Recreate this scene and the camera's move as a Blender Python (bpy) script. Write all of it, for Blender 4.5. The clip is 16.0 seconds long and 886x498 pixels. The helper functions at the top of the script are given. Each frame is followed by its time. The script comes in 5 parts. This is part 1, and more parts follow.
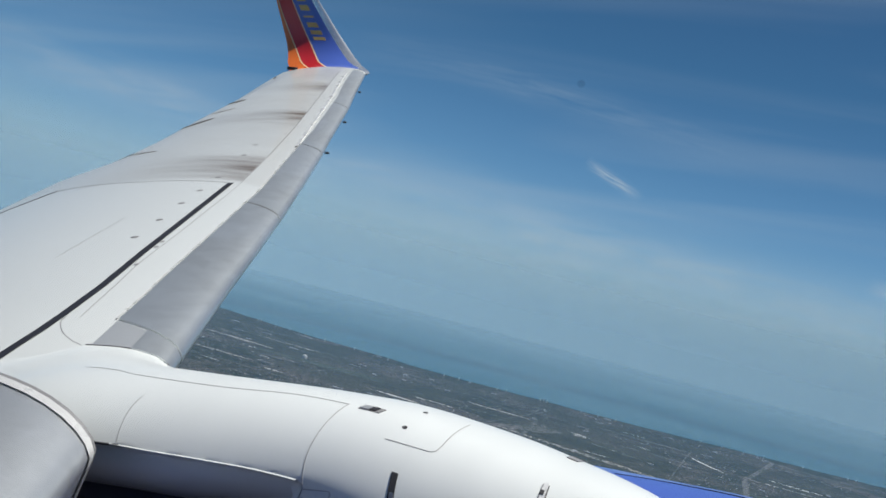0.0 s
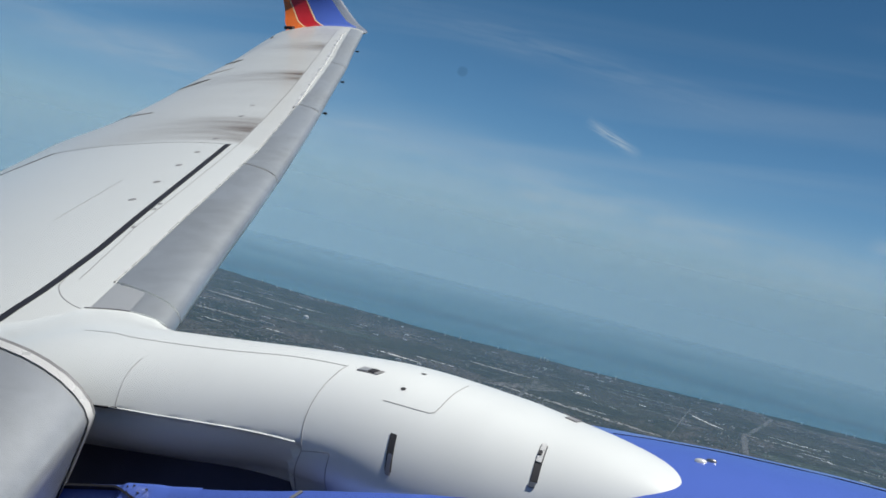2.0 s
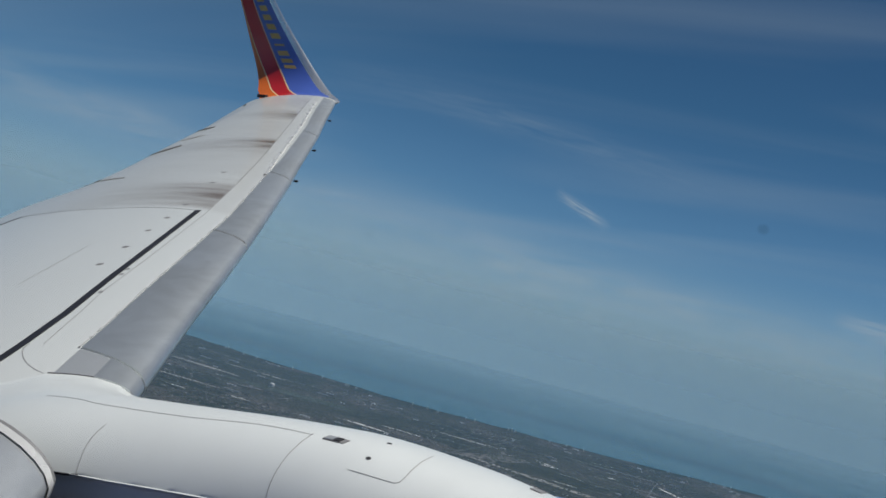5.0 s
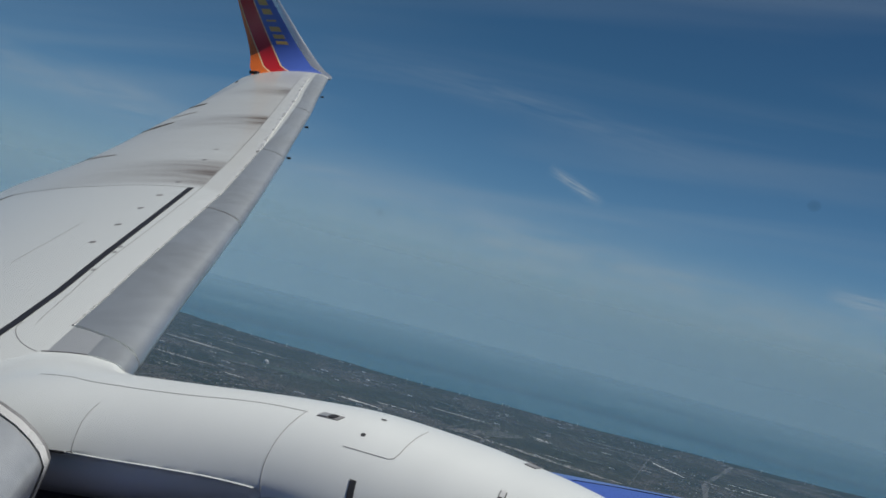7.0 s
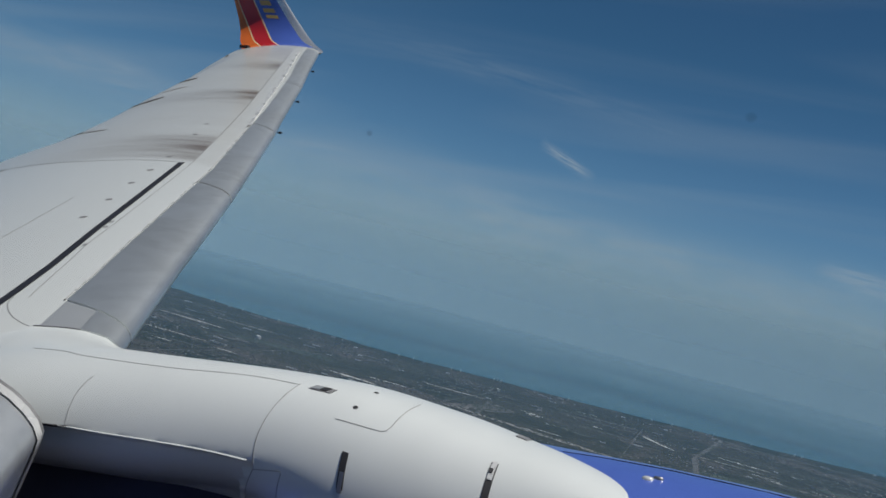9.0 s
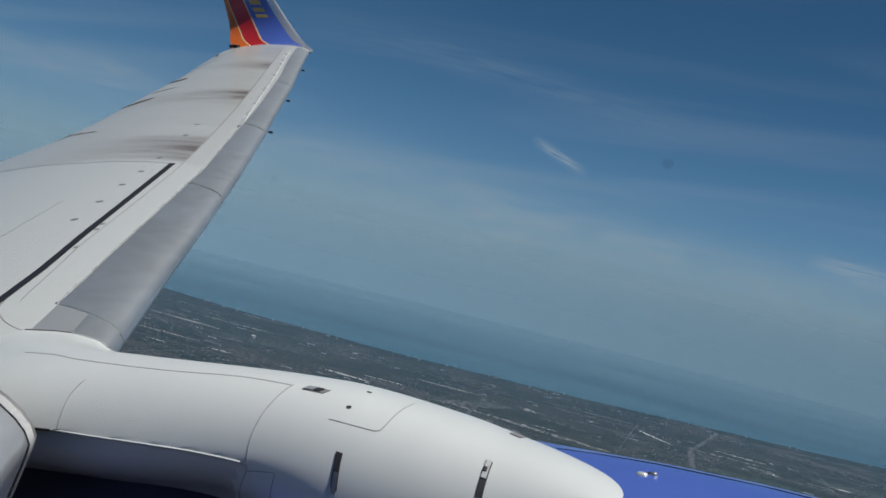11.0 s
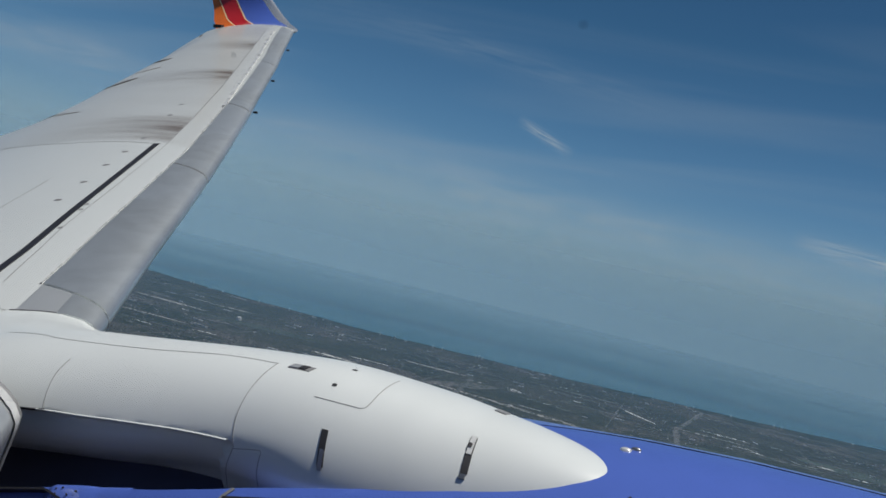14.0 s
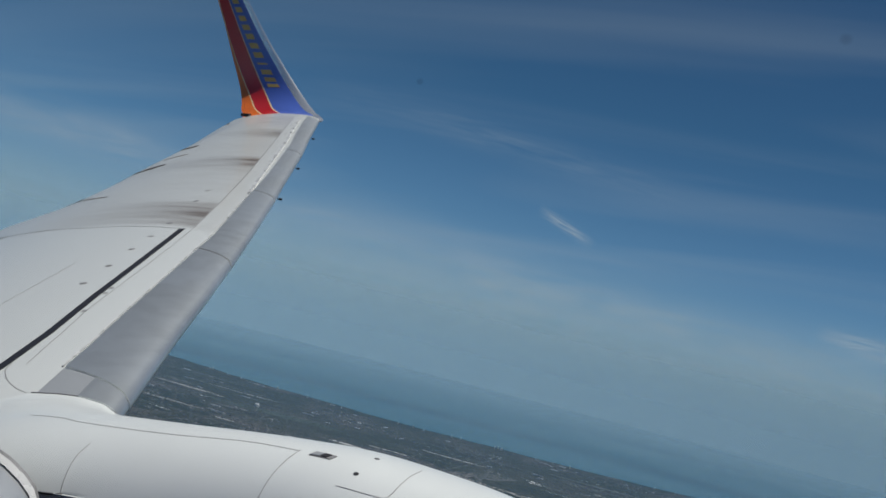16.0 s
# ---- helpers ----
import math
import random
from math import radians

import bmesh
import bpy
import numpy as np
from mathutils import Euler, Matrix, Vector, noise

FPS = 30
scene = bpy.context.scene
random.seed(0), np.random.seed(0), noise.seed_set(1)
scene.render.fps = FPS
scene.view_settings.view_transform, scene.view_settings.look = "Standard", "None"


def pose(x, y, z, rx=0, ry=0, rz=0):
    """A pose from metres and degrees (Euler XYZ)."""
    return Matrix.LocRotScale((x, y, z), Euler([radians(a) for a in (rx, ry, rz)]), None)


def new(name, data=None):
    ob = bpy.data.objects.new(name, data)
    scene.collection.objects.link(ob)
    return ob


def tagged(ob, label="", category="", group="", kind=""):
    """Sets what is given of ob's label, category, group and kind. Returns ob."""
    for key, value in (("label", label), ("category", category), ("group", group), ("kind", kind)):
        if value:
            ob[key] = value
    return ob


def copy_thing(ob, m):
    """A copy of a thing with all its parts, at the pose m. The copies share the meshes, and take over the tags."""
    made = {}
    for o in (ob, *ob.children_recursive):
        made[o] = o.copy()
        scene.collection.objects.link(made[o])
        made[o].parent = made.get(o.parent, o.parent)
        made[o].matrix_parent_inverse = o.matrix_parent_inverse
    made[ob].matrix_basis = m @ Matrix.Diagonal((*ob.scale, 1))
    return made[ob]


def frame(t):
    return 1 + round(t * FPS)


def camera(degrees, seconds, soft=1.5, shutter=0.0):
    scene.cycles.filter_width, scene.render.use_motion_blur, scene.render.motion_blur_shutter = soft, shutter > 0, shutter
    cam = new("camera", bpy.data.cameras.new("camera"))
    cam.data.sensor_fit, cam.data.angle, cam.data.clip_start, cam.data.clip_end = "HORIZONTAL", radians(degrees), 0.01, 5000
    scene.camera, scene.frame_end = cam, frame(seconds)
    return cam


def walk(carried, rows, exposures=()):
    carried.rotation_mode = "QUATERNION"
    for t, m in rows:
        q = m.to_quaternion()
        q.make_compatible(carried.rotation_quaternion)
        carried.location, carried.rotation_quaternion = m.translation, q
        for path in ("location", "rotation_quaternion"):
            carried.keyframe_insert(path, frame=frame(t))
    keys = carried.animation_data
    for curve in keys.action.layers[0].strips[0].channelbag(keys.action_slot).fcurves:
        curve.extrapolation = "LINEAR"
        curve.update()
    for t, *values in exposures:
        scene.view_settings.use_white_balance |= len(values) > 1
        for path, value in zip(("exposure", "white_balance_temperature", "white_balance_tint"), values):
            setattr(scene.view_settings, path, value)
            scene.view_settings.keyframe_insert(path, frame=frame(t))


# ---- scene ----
# ---- camera: hand-held behind a cabin window; its rows are given in the airplane's own axes
# (x forward, y out along the wing, z up) and turned with the banked airplane
ALTITUDE = 95.0
UP = Vector((0.082, 0.2755, 0.96)).normalized()
AFT_OUT = (Vector((0, 1, 0)) - UP * UP.y).normalized()
SIDE = AFT_OUT.cross(UP)
AIR = Matrix.Translation((0, 0, ALTITUDE)) @ Matrix((SIDE, AFT_OUT, UP)).to_4x4()

cam = camera(46, 16.0, soft=1.6)
PATH = [
    (0.0, pose(-0.020, 1.550, -0.007, 80.33, -3.07, 27.53)),
    (0.5, pose(-0.021, 1.558, -0.004, 79.74, -2.97, 27.49)),
    (1.0, pose(-0.020, 1.561, -0.015, 79.12, -1.80, 27.24)),
    (1.5, pose(-0.022, 1.576, -0.010, 78.21, -2.36, 27.57)),
    (2.0, pose(-0.021, 1.573, -0.005, 78.13, -2.72, 27.48)),
    (2.5, pose(-0.021, 1.573, -0.005, 78.87, -2.20, 27.20)),
    (3.0, pose(-0.018, 1.561, -0.007, 80.07, -2.62, 26.92)),
    (3.5, pose(-0.006, 1.546, 0.001, 81.02, -3.25, 26.61)),
    (4.0, pose(-0.003, 1.531, -0.001, 81.76, -3.62, 26.18)),
    (4.2, pose(-0.001, 1.539, 0.007, 82.16, -3.59, 26.08)),
    (6.3, pose(0.002, 1.541, 0.002, 81.24, -4.10, 25.65)),
    (6.5, pose(0.002, 1.533, -0.002, 81.31, -2.82, 25.32)),
    (7.0, pose(-0.004, 1.547, 0.005, 80.72, -3.63, 25.56)),
    (7.5, pose(0.013, 1.527, 0.011, 82.30, -4.70, 24.78)),
    (8.0, pose(0.024, 1.523, 0.006, 81.32, -4.25, 24.11)),
    (8.5, pose(0.014, 1.527, -0.001, 79.58, -3.80, 24.22)),
    (9.0, pose(0.002, 1.537, 0.001, 79.39, -3.61, 25.09)),
    (9.2, pose(0.000, 1.542, 0.008, 79.50, -3.20, 25.17)),
    (11.5, pose(0.007, 1.547, 0.004, 78.92, -2.90, 24.47)),
    (12.0, pose(0.007, 1.548, 0.001, 78.14, -2.85, 24.24)),
    (12.5, pose(0.011, 1.549, -0.002, 77.81, -2.81, 23.99)),
    (13.0, pose(0.010, 1.547, -0.003, 77.57, -3.29, 23.98)),
    (13.5, pose(0.013, 1.543, 0.002, 78.06, -3.18, 23.83)),
    (14.0, pose(0.015, 1.538, -0.004, 78.26, -2.92, 23.82)),
    (14.5, pose(0.021, 1.548, 0.000, 77.31, -0.15, 23.52)),
    (15.0, pose(0.006, 1.557, -0.007, 77.00, -1.22, 24.51)),
    (15.5, pose(0.001, 1.544, 0.018, 80.89, -2.66, 24.96)),
    (16.0, pose(-0.005, 1.541, -0.011, 83.04, -3.40, 25.03)),
]
EXPOSURES = [(0.0, 0.74), (1.5, 0.74), (2.5, 0.60), (3.5, 0.45), (4.2, 0.40), (6.5, 0.22), (9.0, 0.20), (12.0, 0.24), (16.0, 0.29)]
walk(cam, [(t, AIR @ m) for t, m in PATH], EXPOSURES)

# ---- world and sun
SUN_AIR = Vector((0.40, 0.26, 0.80))
sun_dir = (AIR.to_3x3() @ SUN_AIR).normalized()
sun_elev = math.asin(sun_dir.z)
sun_rot = math.atan2(sun_dir.x, sun_dir.y)
sun = new("sun", bpy.data.lights.new("sun", "SUN"))
sun.data.energy, sun.data.angle, sun.data.color = 3.28, radians(0.53), (1.0, 0.955, 0.88)
sun.rotation_mode = "QUATERNION"
sun.rotation_quaternion = sun_dir.to_track_quat("Z", "Y")

world = bpy.data.worlds.new("sky")
world.use_nodes = True
scene.world = world


WISPS = (  # centre, long axis, half length, half width, strength, bend
    ((-0.2976, 0.9433, 0.1469), (0.874, 0.3311, -0.3556), 0.032, 0.0048, 0.75, 0.0),
    ((0.012, 0.9952, 0.0965), (0.9953, -0.002, -0.0969), 0.075, 0.008, 1.0, 0.0),
    ((-0.3631, 0.9075, 0.2112), (0.9233, 0.3809, -0.0498), 0.20, 0.016, 0.14, -0.3),
    ((-0.277, 0.9594, 0.0538), (0.9609, 0.2764, 0.0179), 0.55, 0.036, 0.36, 0.0),
    ((-0.2918, 0.9526, 0.0864), (0.955, 0.2952, -0.0297), 0.50, 0.022, 0.28, 0.0),
    ((-0.3373, 0.9388, 0.0703), (0.9123, 0.3444, -0.2215), 0.050, 0.014, 0.30, 0.0),
    ((-0.70, 0.705, 0.115), (0.7143, 0.6985, -0.05), 0.16, 0.020, 0.30, 0.0),
)


def build_sky(tree):
    n, l = tree.nodes, tree.links
    n.clear()

    def math_node(op, a, b=None, c=None, clamp=False):
        m = n.new("ShaderNodeMath")
        m.operation, m.use_clamp = op, clamp
        for k, v in enumerate((a, b, c)):
            if v is None:
                continue
            if isinstance(v, (int, float)):
                m.inputs[k].default_value = v
            else:
                l.new(v, m.inputs[k])
        return m.outputs[0]
    out = n.new("ShaderNodeOutputWorld")
    bg = n.new("ShaderNodeBackground")
    sky = n.new("ShaderNodeTexSky")
    sky.sky_type, sky.sun_disc = "NISHITA", False
    sky.sun_elevation, sky.sun_rotation = sun_elev, sun_rot
    sky.altitude, sky.air_density, sky.dust_density, sky.ozone_density = 1200, 1.0, 0.2, 2.0
    co = n.new("ShaderNodeTexCoord")
    way = co.outputs["Generated"]
    sep = n.new("ShaderNodeSeparateXYZ")
    l.new(way, sep.inputs[0])
    # the deep blue of the upper air
    deep = n.new("ShaderNodeValToRGB")
    e = deep.color_ramp.elements
    e[0].position, e[0].color = 0.0, (0.64, 0.85, 1.07, 1)
    e[1].position, e[1].color = 0.45, (0.30, 0.55, 0.70, 1)
    x = e.new(0.07); x.color = (0.62, 0.84, 1.03, 1)
    x = e.new(0.14); x.color = (0.49, 0.77, 0.95, 1)
    x = e.new(0.26); x.color = (0.34, 0.64, 0.79, 1)
    l.new(sep.outputs["Z"], deep.inputs[0])
    graded = n.new("ShaderNodeMix"); graded.data_type, graded.blend_type = "RGBA", "MULTIPLY"
    graded.inputs["Factor"].default_value = 1.0
    l.new(sky.outputs[0], graded.inputs["A"]); l.new(deep.outputs[0], graded.inputs["B"])
    # low haze over the lake
    haze = math_node("POWER", 2.718, math_node("MULTIPLY", math_node("MAXIMUM", math_node("ADD", sep.outputs["Z"], 0.018), 0.0), -38.0))
    hz = n.new("ShaderNodeMix"); hz.data_type = "RGBA"
    hz.inputs["B"].default_value = (2.05, 3.5, 4.55, 1)
    l.new(math_node("MULTIPLY", haze, 0.92), hz.inputs["Factor"]); l.new(graded.outputs["Result"], hz.inputs["A"])
    # cirrus veil: a high flat layer, so its streaks close up towards the horizon
    zm = math_node("MAXIMUM", math_node("ADD", sep.outputs["Z"], 0.10), 0.03)
    div = n.new("ShaderNodeVectorMath"); div.operation = "DIVIDE"
    l.new(way, div.inputs[0]); l.new(zm, div.inputs[1])
    mp = n.new("ShaderNodeMapping")
    mp.inputs["Rotation"].default_value = (0, 0, radians(-14))
    mp.inputs["Scale"].default_value = (0.35, 1.5, 0.0)
    l.new(div.outputs[0], mp.inputs["Vector"])
    big = n.new("ShaderNodeTexNoise")
    big.inputs["Scale"].default_value, big.inputs["Detail"].default_value = 0.9, 7
    big.inputs["Roughness"].default_value, big.inputs["Distortion"].default_value = 0.45, 0.6
    l.new(mp.outputs[0], big.inputs["Vector"])
    veil = n.new("ShaderNodeMapRange")
    veil.inputs["From Min"].default_value, veil.inputs["From Max"].default_value = 0.44, 0.80
    veil.inputs["To Max"].default_value = 0.25
    l.new(big.outputs["Fac"], veil.inputs[0])
    total = veil.outputs[0]
    for centre, axis, half, width, strength, bend in WISPS:
        cv, av = Vector(centre).normalized(), Vector(axis).normalized()
        sv = cv.cross(av).normalized()
        dots = []
        for v in (av, sv, cv):
            d = n.new("ShaderNodeVectorMath"); d.operation = "DOT_PRODUCT"
            l.new(way, d.inputs[0]); d.inputs[1].default_value = v
            dots.append(d.outputs["Value"])
        a = math_node("DIVIDE", dots[0], half)
        s = math_node("DIVIDE", math_node("MULTIPLY_ADD", math_node("MULTIPLY", a, a), bend * width, dots[1]), width)
        comb = n.new("ShaderNodeCombineXYZ")
        l.new(math_node("MULTIPLY", a, 1.2 * max(half / 0.1, 0.8)), comb.inputs[0]); l.new(math_node("MULTIPLY_ADD", s, 1.6, math_node("MULTIPLY", a, 0.9)), comb.inputs[1])
        comb.inputs[2].default_value = half * 100
        t = n.new("ShaderNodeTexNoise"); t.inputs["Scale"].default_value, t.inputs["Detail"].default_value = 1.6, 6
        t.inputs["Distortion"].default_value = 0.5
        l.new(comb.outputs[0], t.inputs["Vector"])
        body_ = math_node("MULTIPLY", math_node("SUBTRACT", 1.0, math_node("MULTIPLY", a, a), clamp=True), math_node("POWER", 2.718, math_node("MULTIPLY", math_node("MULTIPLY", s, s), -1.4)))
        ragged = n.new("ShaderNodeMapRange"); ragged.inputs["From Min"].default_value, ragged.inputs["From Max"].default_value = 0.28, 0.72
        l.new(t.outputs["Fac"], ragged.inputs[0])
        front = math_node("GREATER_THAN", dots[2], 0.0)
        total = math_node("ADD", total, math_node("MULTIPLY", math_node("MULTIPLY", math_node("MULTIPLY", body_, ragged.outputs[0]), front), strength), clamp=True)
    mix = n.new("ShaderNodeMix"); mix.data_type = "RGBA"
    mix.inputs["B"].default_value = (5.9, 6.9, 7.5, 1)
    l.new(total, mix.inputs["Factor"])
    l.new(hz.outputs["Result"], mix.inputs["A"])
    l.new(mix.outputs["Result"], bg.inputs["Color"])
    bg.inputs["Strength"].default_value = 0.050
    l.new(bg.outputs[0], out.inputs[0])


build_sky(world.node_tree)


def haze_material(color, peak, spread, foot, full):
    """Thin sunlit haze painted on a see-through sheet: clear at the ground, densest at eye height, thinning out above.
    """
    m = bpy.data.materials.new("painted_haze")
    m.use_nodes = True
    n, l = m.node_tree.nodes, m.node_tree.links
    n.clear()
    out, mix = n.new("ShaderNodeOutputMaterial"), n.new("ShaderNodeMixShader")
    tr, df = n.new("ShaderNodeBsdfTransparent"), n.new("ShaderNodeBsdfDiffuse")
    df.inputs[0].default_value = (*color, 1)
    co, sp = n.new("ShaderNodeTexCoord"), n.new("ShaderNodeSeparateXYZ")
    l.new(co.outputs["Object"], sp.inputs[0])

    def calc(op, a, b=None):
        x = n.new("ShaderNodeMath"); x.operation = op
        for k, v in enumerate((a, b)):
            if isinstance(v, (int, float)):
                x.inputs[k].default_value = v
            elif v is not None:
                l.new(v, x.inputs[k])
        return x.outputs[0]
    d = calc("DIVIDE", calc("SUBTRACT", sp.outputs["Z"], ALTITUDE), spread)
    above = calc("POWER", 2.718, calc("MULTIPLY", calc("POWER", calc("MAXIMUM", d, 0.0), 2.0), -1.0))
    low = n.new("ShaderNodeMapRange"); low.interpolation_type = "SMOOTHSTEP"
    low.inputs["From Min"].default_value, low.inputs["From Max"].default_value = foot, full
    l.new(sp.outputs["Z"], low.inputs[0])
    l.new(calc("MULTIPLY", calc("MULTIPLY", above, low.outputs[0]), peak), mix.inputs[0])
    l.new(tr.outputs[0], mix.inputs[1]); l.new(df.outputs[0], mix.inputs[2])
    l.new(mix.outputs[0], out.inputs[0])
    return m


def haze_shell(radius, color, peak, spread, foot=0.5, full=ALTITUDE):
    """An added see-through ring round the place that leans outwards and carries the painted haze."""
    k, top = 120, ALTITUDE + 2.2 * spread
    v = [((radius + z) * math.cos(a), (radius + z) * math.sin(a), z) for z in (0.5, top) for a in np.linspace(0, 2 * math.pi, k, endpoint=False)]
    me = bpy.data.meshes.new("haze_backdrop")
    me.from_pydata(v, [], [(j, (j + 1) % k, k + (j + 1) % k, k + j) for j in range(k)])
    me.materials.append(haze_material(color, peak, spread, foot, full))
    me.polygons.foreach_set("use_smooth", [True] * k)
    tagged(new("haze_backdrop", me), "see-through shell painted as thin bluish haze over land and lake", "haze", kind="structure")


# four added shells, one behind the other, imitate haze growing with distance
haze_shell(430, (0.110, 0.225, 0.36), 0.35, 40, -6.0)
haze_shell(1650, (0.180, 0.300, 0.375), 0.48, 85, full=60.0)
haze_shell(2600, (0.215, 0.315, 0.370), 0.54, 130, full=45.0)
haze_shell(3900, (0.235, 0.322, 0.370), 0.90, 250, full=26.0)


# ---- materials
def material(name, color, rough=0.5, metal=0.0, coat=0.0, vary=0.0, scale=4.0, stretch=(1, 1, 1), bump=0.0, second=None):
    """A surface with its colour varied at two scales and a fine relief."""
    m = bpy.data.materials.new(name)
    m.use_nodes = True
    n, l = m.node_tree.nodes, m.node_tree.links
    b = n["Principled BSDF"]
    b.inputs["Base Color"].default_value = (*color, 1)
    b.inputs["Roughness"].default_value, b.inputs["Metallic"].default_value = rough, metal
    b.inputs["Coat Weight"].default_value = coat
    if vary or bump:
        co = n.new("ShaderNodeTexCoord")
        mp = n.new("ShaderNodeMapping")
        mp.inputs["Scale"].default_value = stretch
        l.new(co.outputs["Object"], mp.inputs[0])
        a = n.new("ShaderNodeTexNoise"); a.inputs["Scale"].default_value, a.inputs["Detail"].default_value = scale, 5
        c = n.new("ShaderNodeTexNoise"); c.inputs["Scale"].default_value, c.inputs["Detail"].default_value = scale * 9, 3
        l.new(mp.outputs[0], a.inputs["Vector"]); l.new(mp.outputs[0], c.inputs["Vector"])
        mid = n.new("ShaderNodeMath"); mid.operation = "MULTIPLY_ADD"; mid.inputs[1].default_value = 0.45
        l.new(c.outputs["Fac"], mid.inputs[0]); l.new(a.outputs["Fac"], mid.inputs[2])
        r = n.new("ShaderNodeValToRGB")
        r.color_ramp.elements[0].position, r.color_ramp.elements[1].position = 0.5, 0.95
        dark = second or tuple(x * (1 - vary) for x in color)
        r.color_ramp.elements[0].color, r.color_ramp.elements[1].color = (*color, 1), (*dark, 1)
        l.new(mid.outputs[0], r.inputs[0])
        l.new(r.outputs[0], b.inputs["Base Color"])
        rr = n.new("ShaderNodeMapRange")
        rr.inputs["To Min"].default_value, rr.inputs["To Max"].default_value = max(rough - 0.06, 0.02), rough + 0.12
        l.new(a.outputs["Fac"], rr.inputs[0]); l.new(rr.outputs[0], b.inputs["Roughness"])
        if bump:
            bp = n.new("ShaderNodeBump"); bp.inputs["Strength"].default_value, bp.inputs["Distance"].default_value = bump, 0.01
            l.new(mid.outputs[0], bp.inputs["Height"]); l.new(bp.outputs[0], b.inputs["Normal"])
    return m


WHITE = material("white_paint", (0.722, 0.752, 0.745), 0.33, 0, 0.25, 0.07, 1.2, (1, 0.4, 1), 0.02)
ALU = material("bare_aluminium", (0.665, 0.70, 0.712), 0.38, 0.79, 0, 0.30, 1.3, (1, 0.6, 1), 0.02)
ALU_DULL = material("dull_aluminium", (0.60, 0.63, 0.655), 0.42, 0.72, 0, 0.22, 2.2, (1, 1, 1), 0.03)
BLUE = material("blue_paint", (0.080, 0.145, 0.52), 0.30, 0, 0.4, 0.10, 1.5, (1, 1, 1), 0.01)
NAVY = material("navy_paint", (0.045, 0.065, 0.22), 0.35, 0, 0.2, 0.10, 1.5)
RED = material("red_paint", (0.55, 0.02, 0.025), 0.30, 0, 0.4, 0.08, 2.0)
ORANGE = material("orange_paint", (0.82, 0.17, 0.02), 0.30, 0, 0.4, 0.08, 2.0)
GOLD = material("gold_paint", (0.60, 0.40, 0.12), 0.35, 0, 0.2, 0.08, 6.0)
CREAM = material("cream_line", (0.85, 0.62, 0.35), 0.35)
CHROME = material("polished_edge", (0.80, 0.81, 0.82), 0.16, 1.0, 0, 0.1, 3.0)
RIM = material("light_edge_rim", (0.80, 0.80, 0.78), 0.25, 0.3, 0.3, 0.1, 6.0)
PALE = material("pale_grey_paint", (0.37, 0.39, 0.41), 0.45, 0.3, 0, 0.08, 5.0)
EDGE = material("polished_winglet_edge", (0.82, 0.83, 0.84), 0.22, 0.75, 0.2, 0.05, 3.0)
SEAL = material("black_rubber_seal", (0.018, 0.018, 0.024), 0.55, 0, 0, 0.3, 8.0)
FINE = material("fine_joint", (0.36, 0.36, 0.37), 0.6, 0, 0, 0.3, 9.0)
JOINT = material("grey_joint", (0.24, 0.24, 0.245), 0.6, 0, 0, 0.3, 9.0)
DARK = material("dark_recess", (0.03, 0.03, 0.035), 0.6, 0, 0, 0.3, 9.0)
STEEL = material("scuffed_steel", (0.42, 0.41, 0.40), 0.35, 0.9, 0, 0.3, 14.0)
# cowl blue darkened to navy: the shade under the pylon is in the colour
TRENCH = material("navy_with_painted_shade", (0.055, 0.062, 0.115), 0.55, 0, 0, 0.3, 3.0)
SOOT = material("sooty_gap", (0.075, 0.068, 0.060), 0.7, 0, 0, 0.4, 6.0)
GRIME = material("grey_grime", (0.26, 0.245, 0.225), 0.6, 0, 0, 0.35, 6.0)
CABIN = material("cabin_lining", (0.55, 0.55, 0.53), 0.7, 0, 0, 0.08, 5.0)


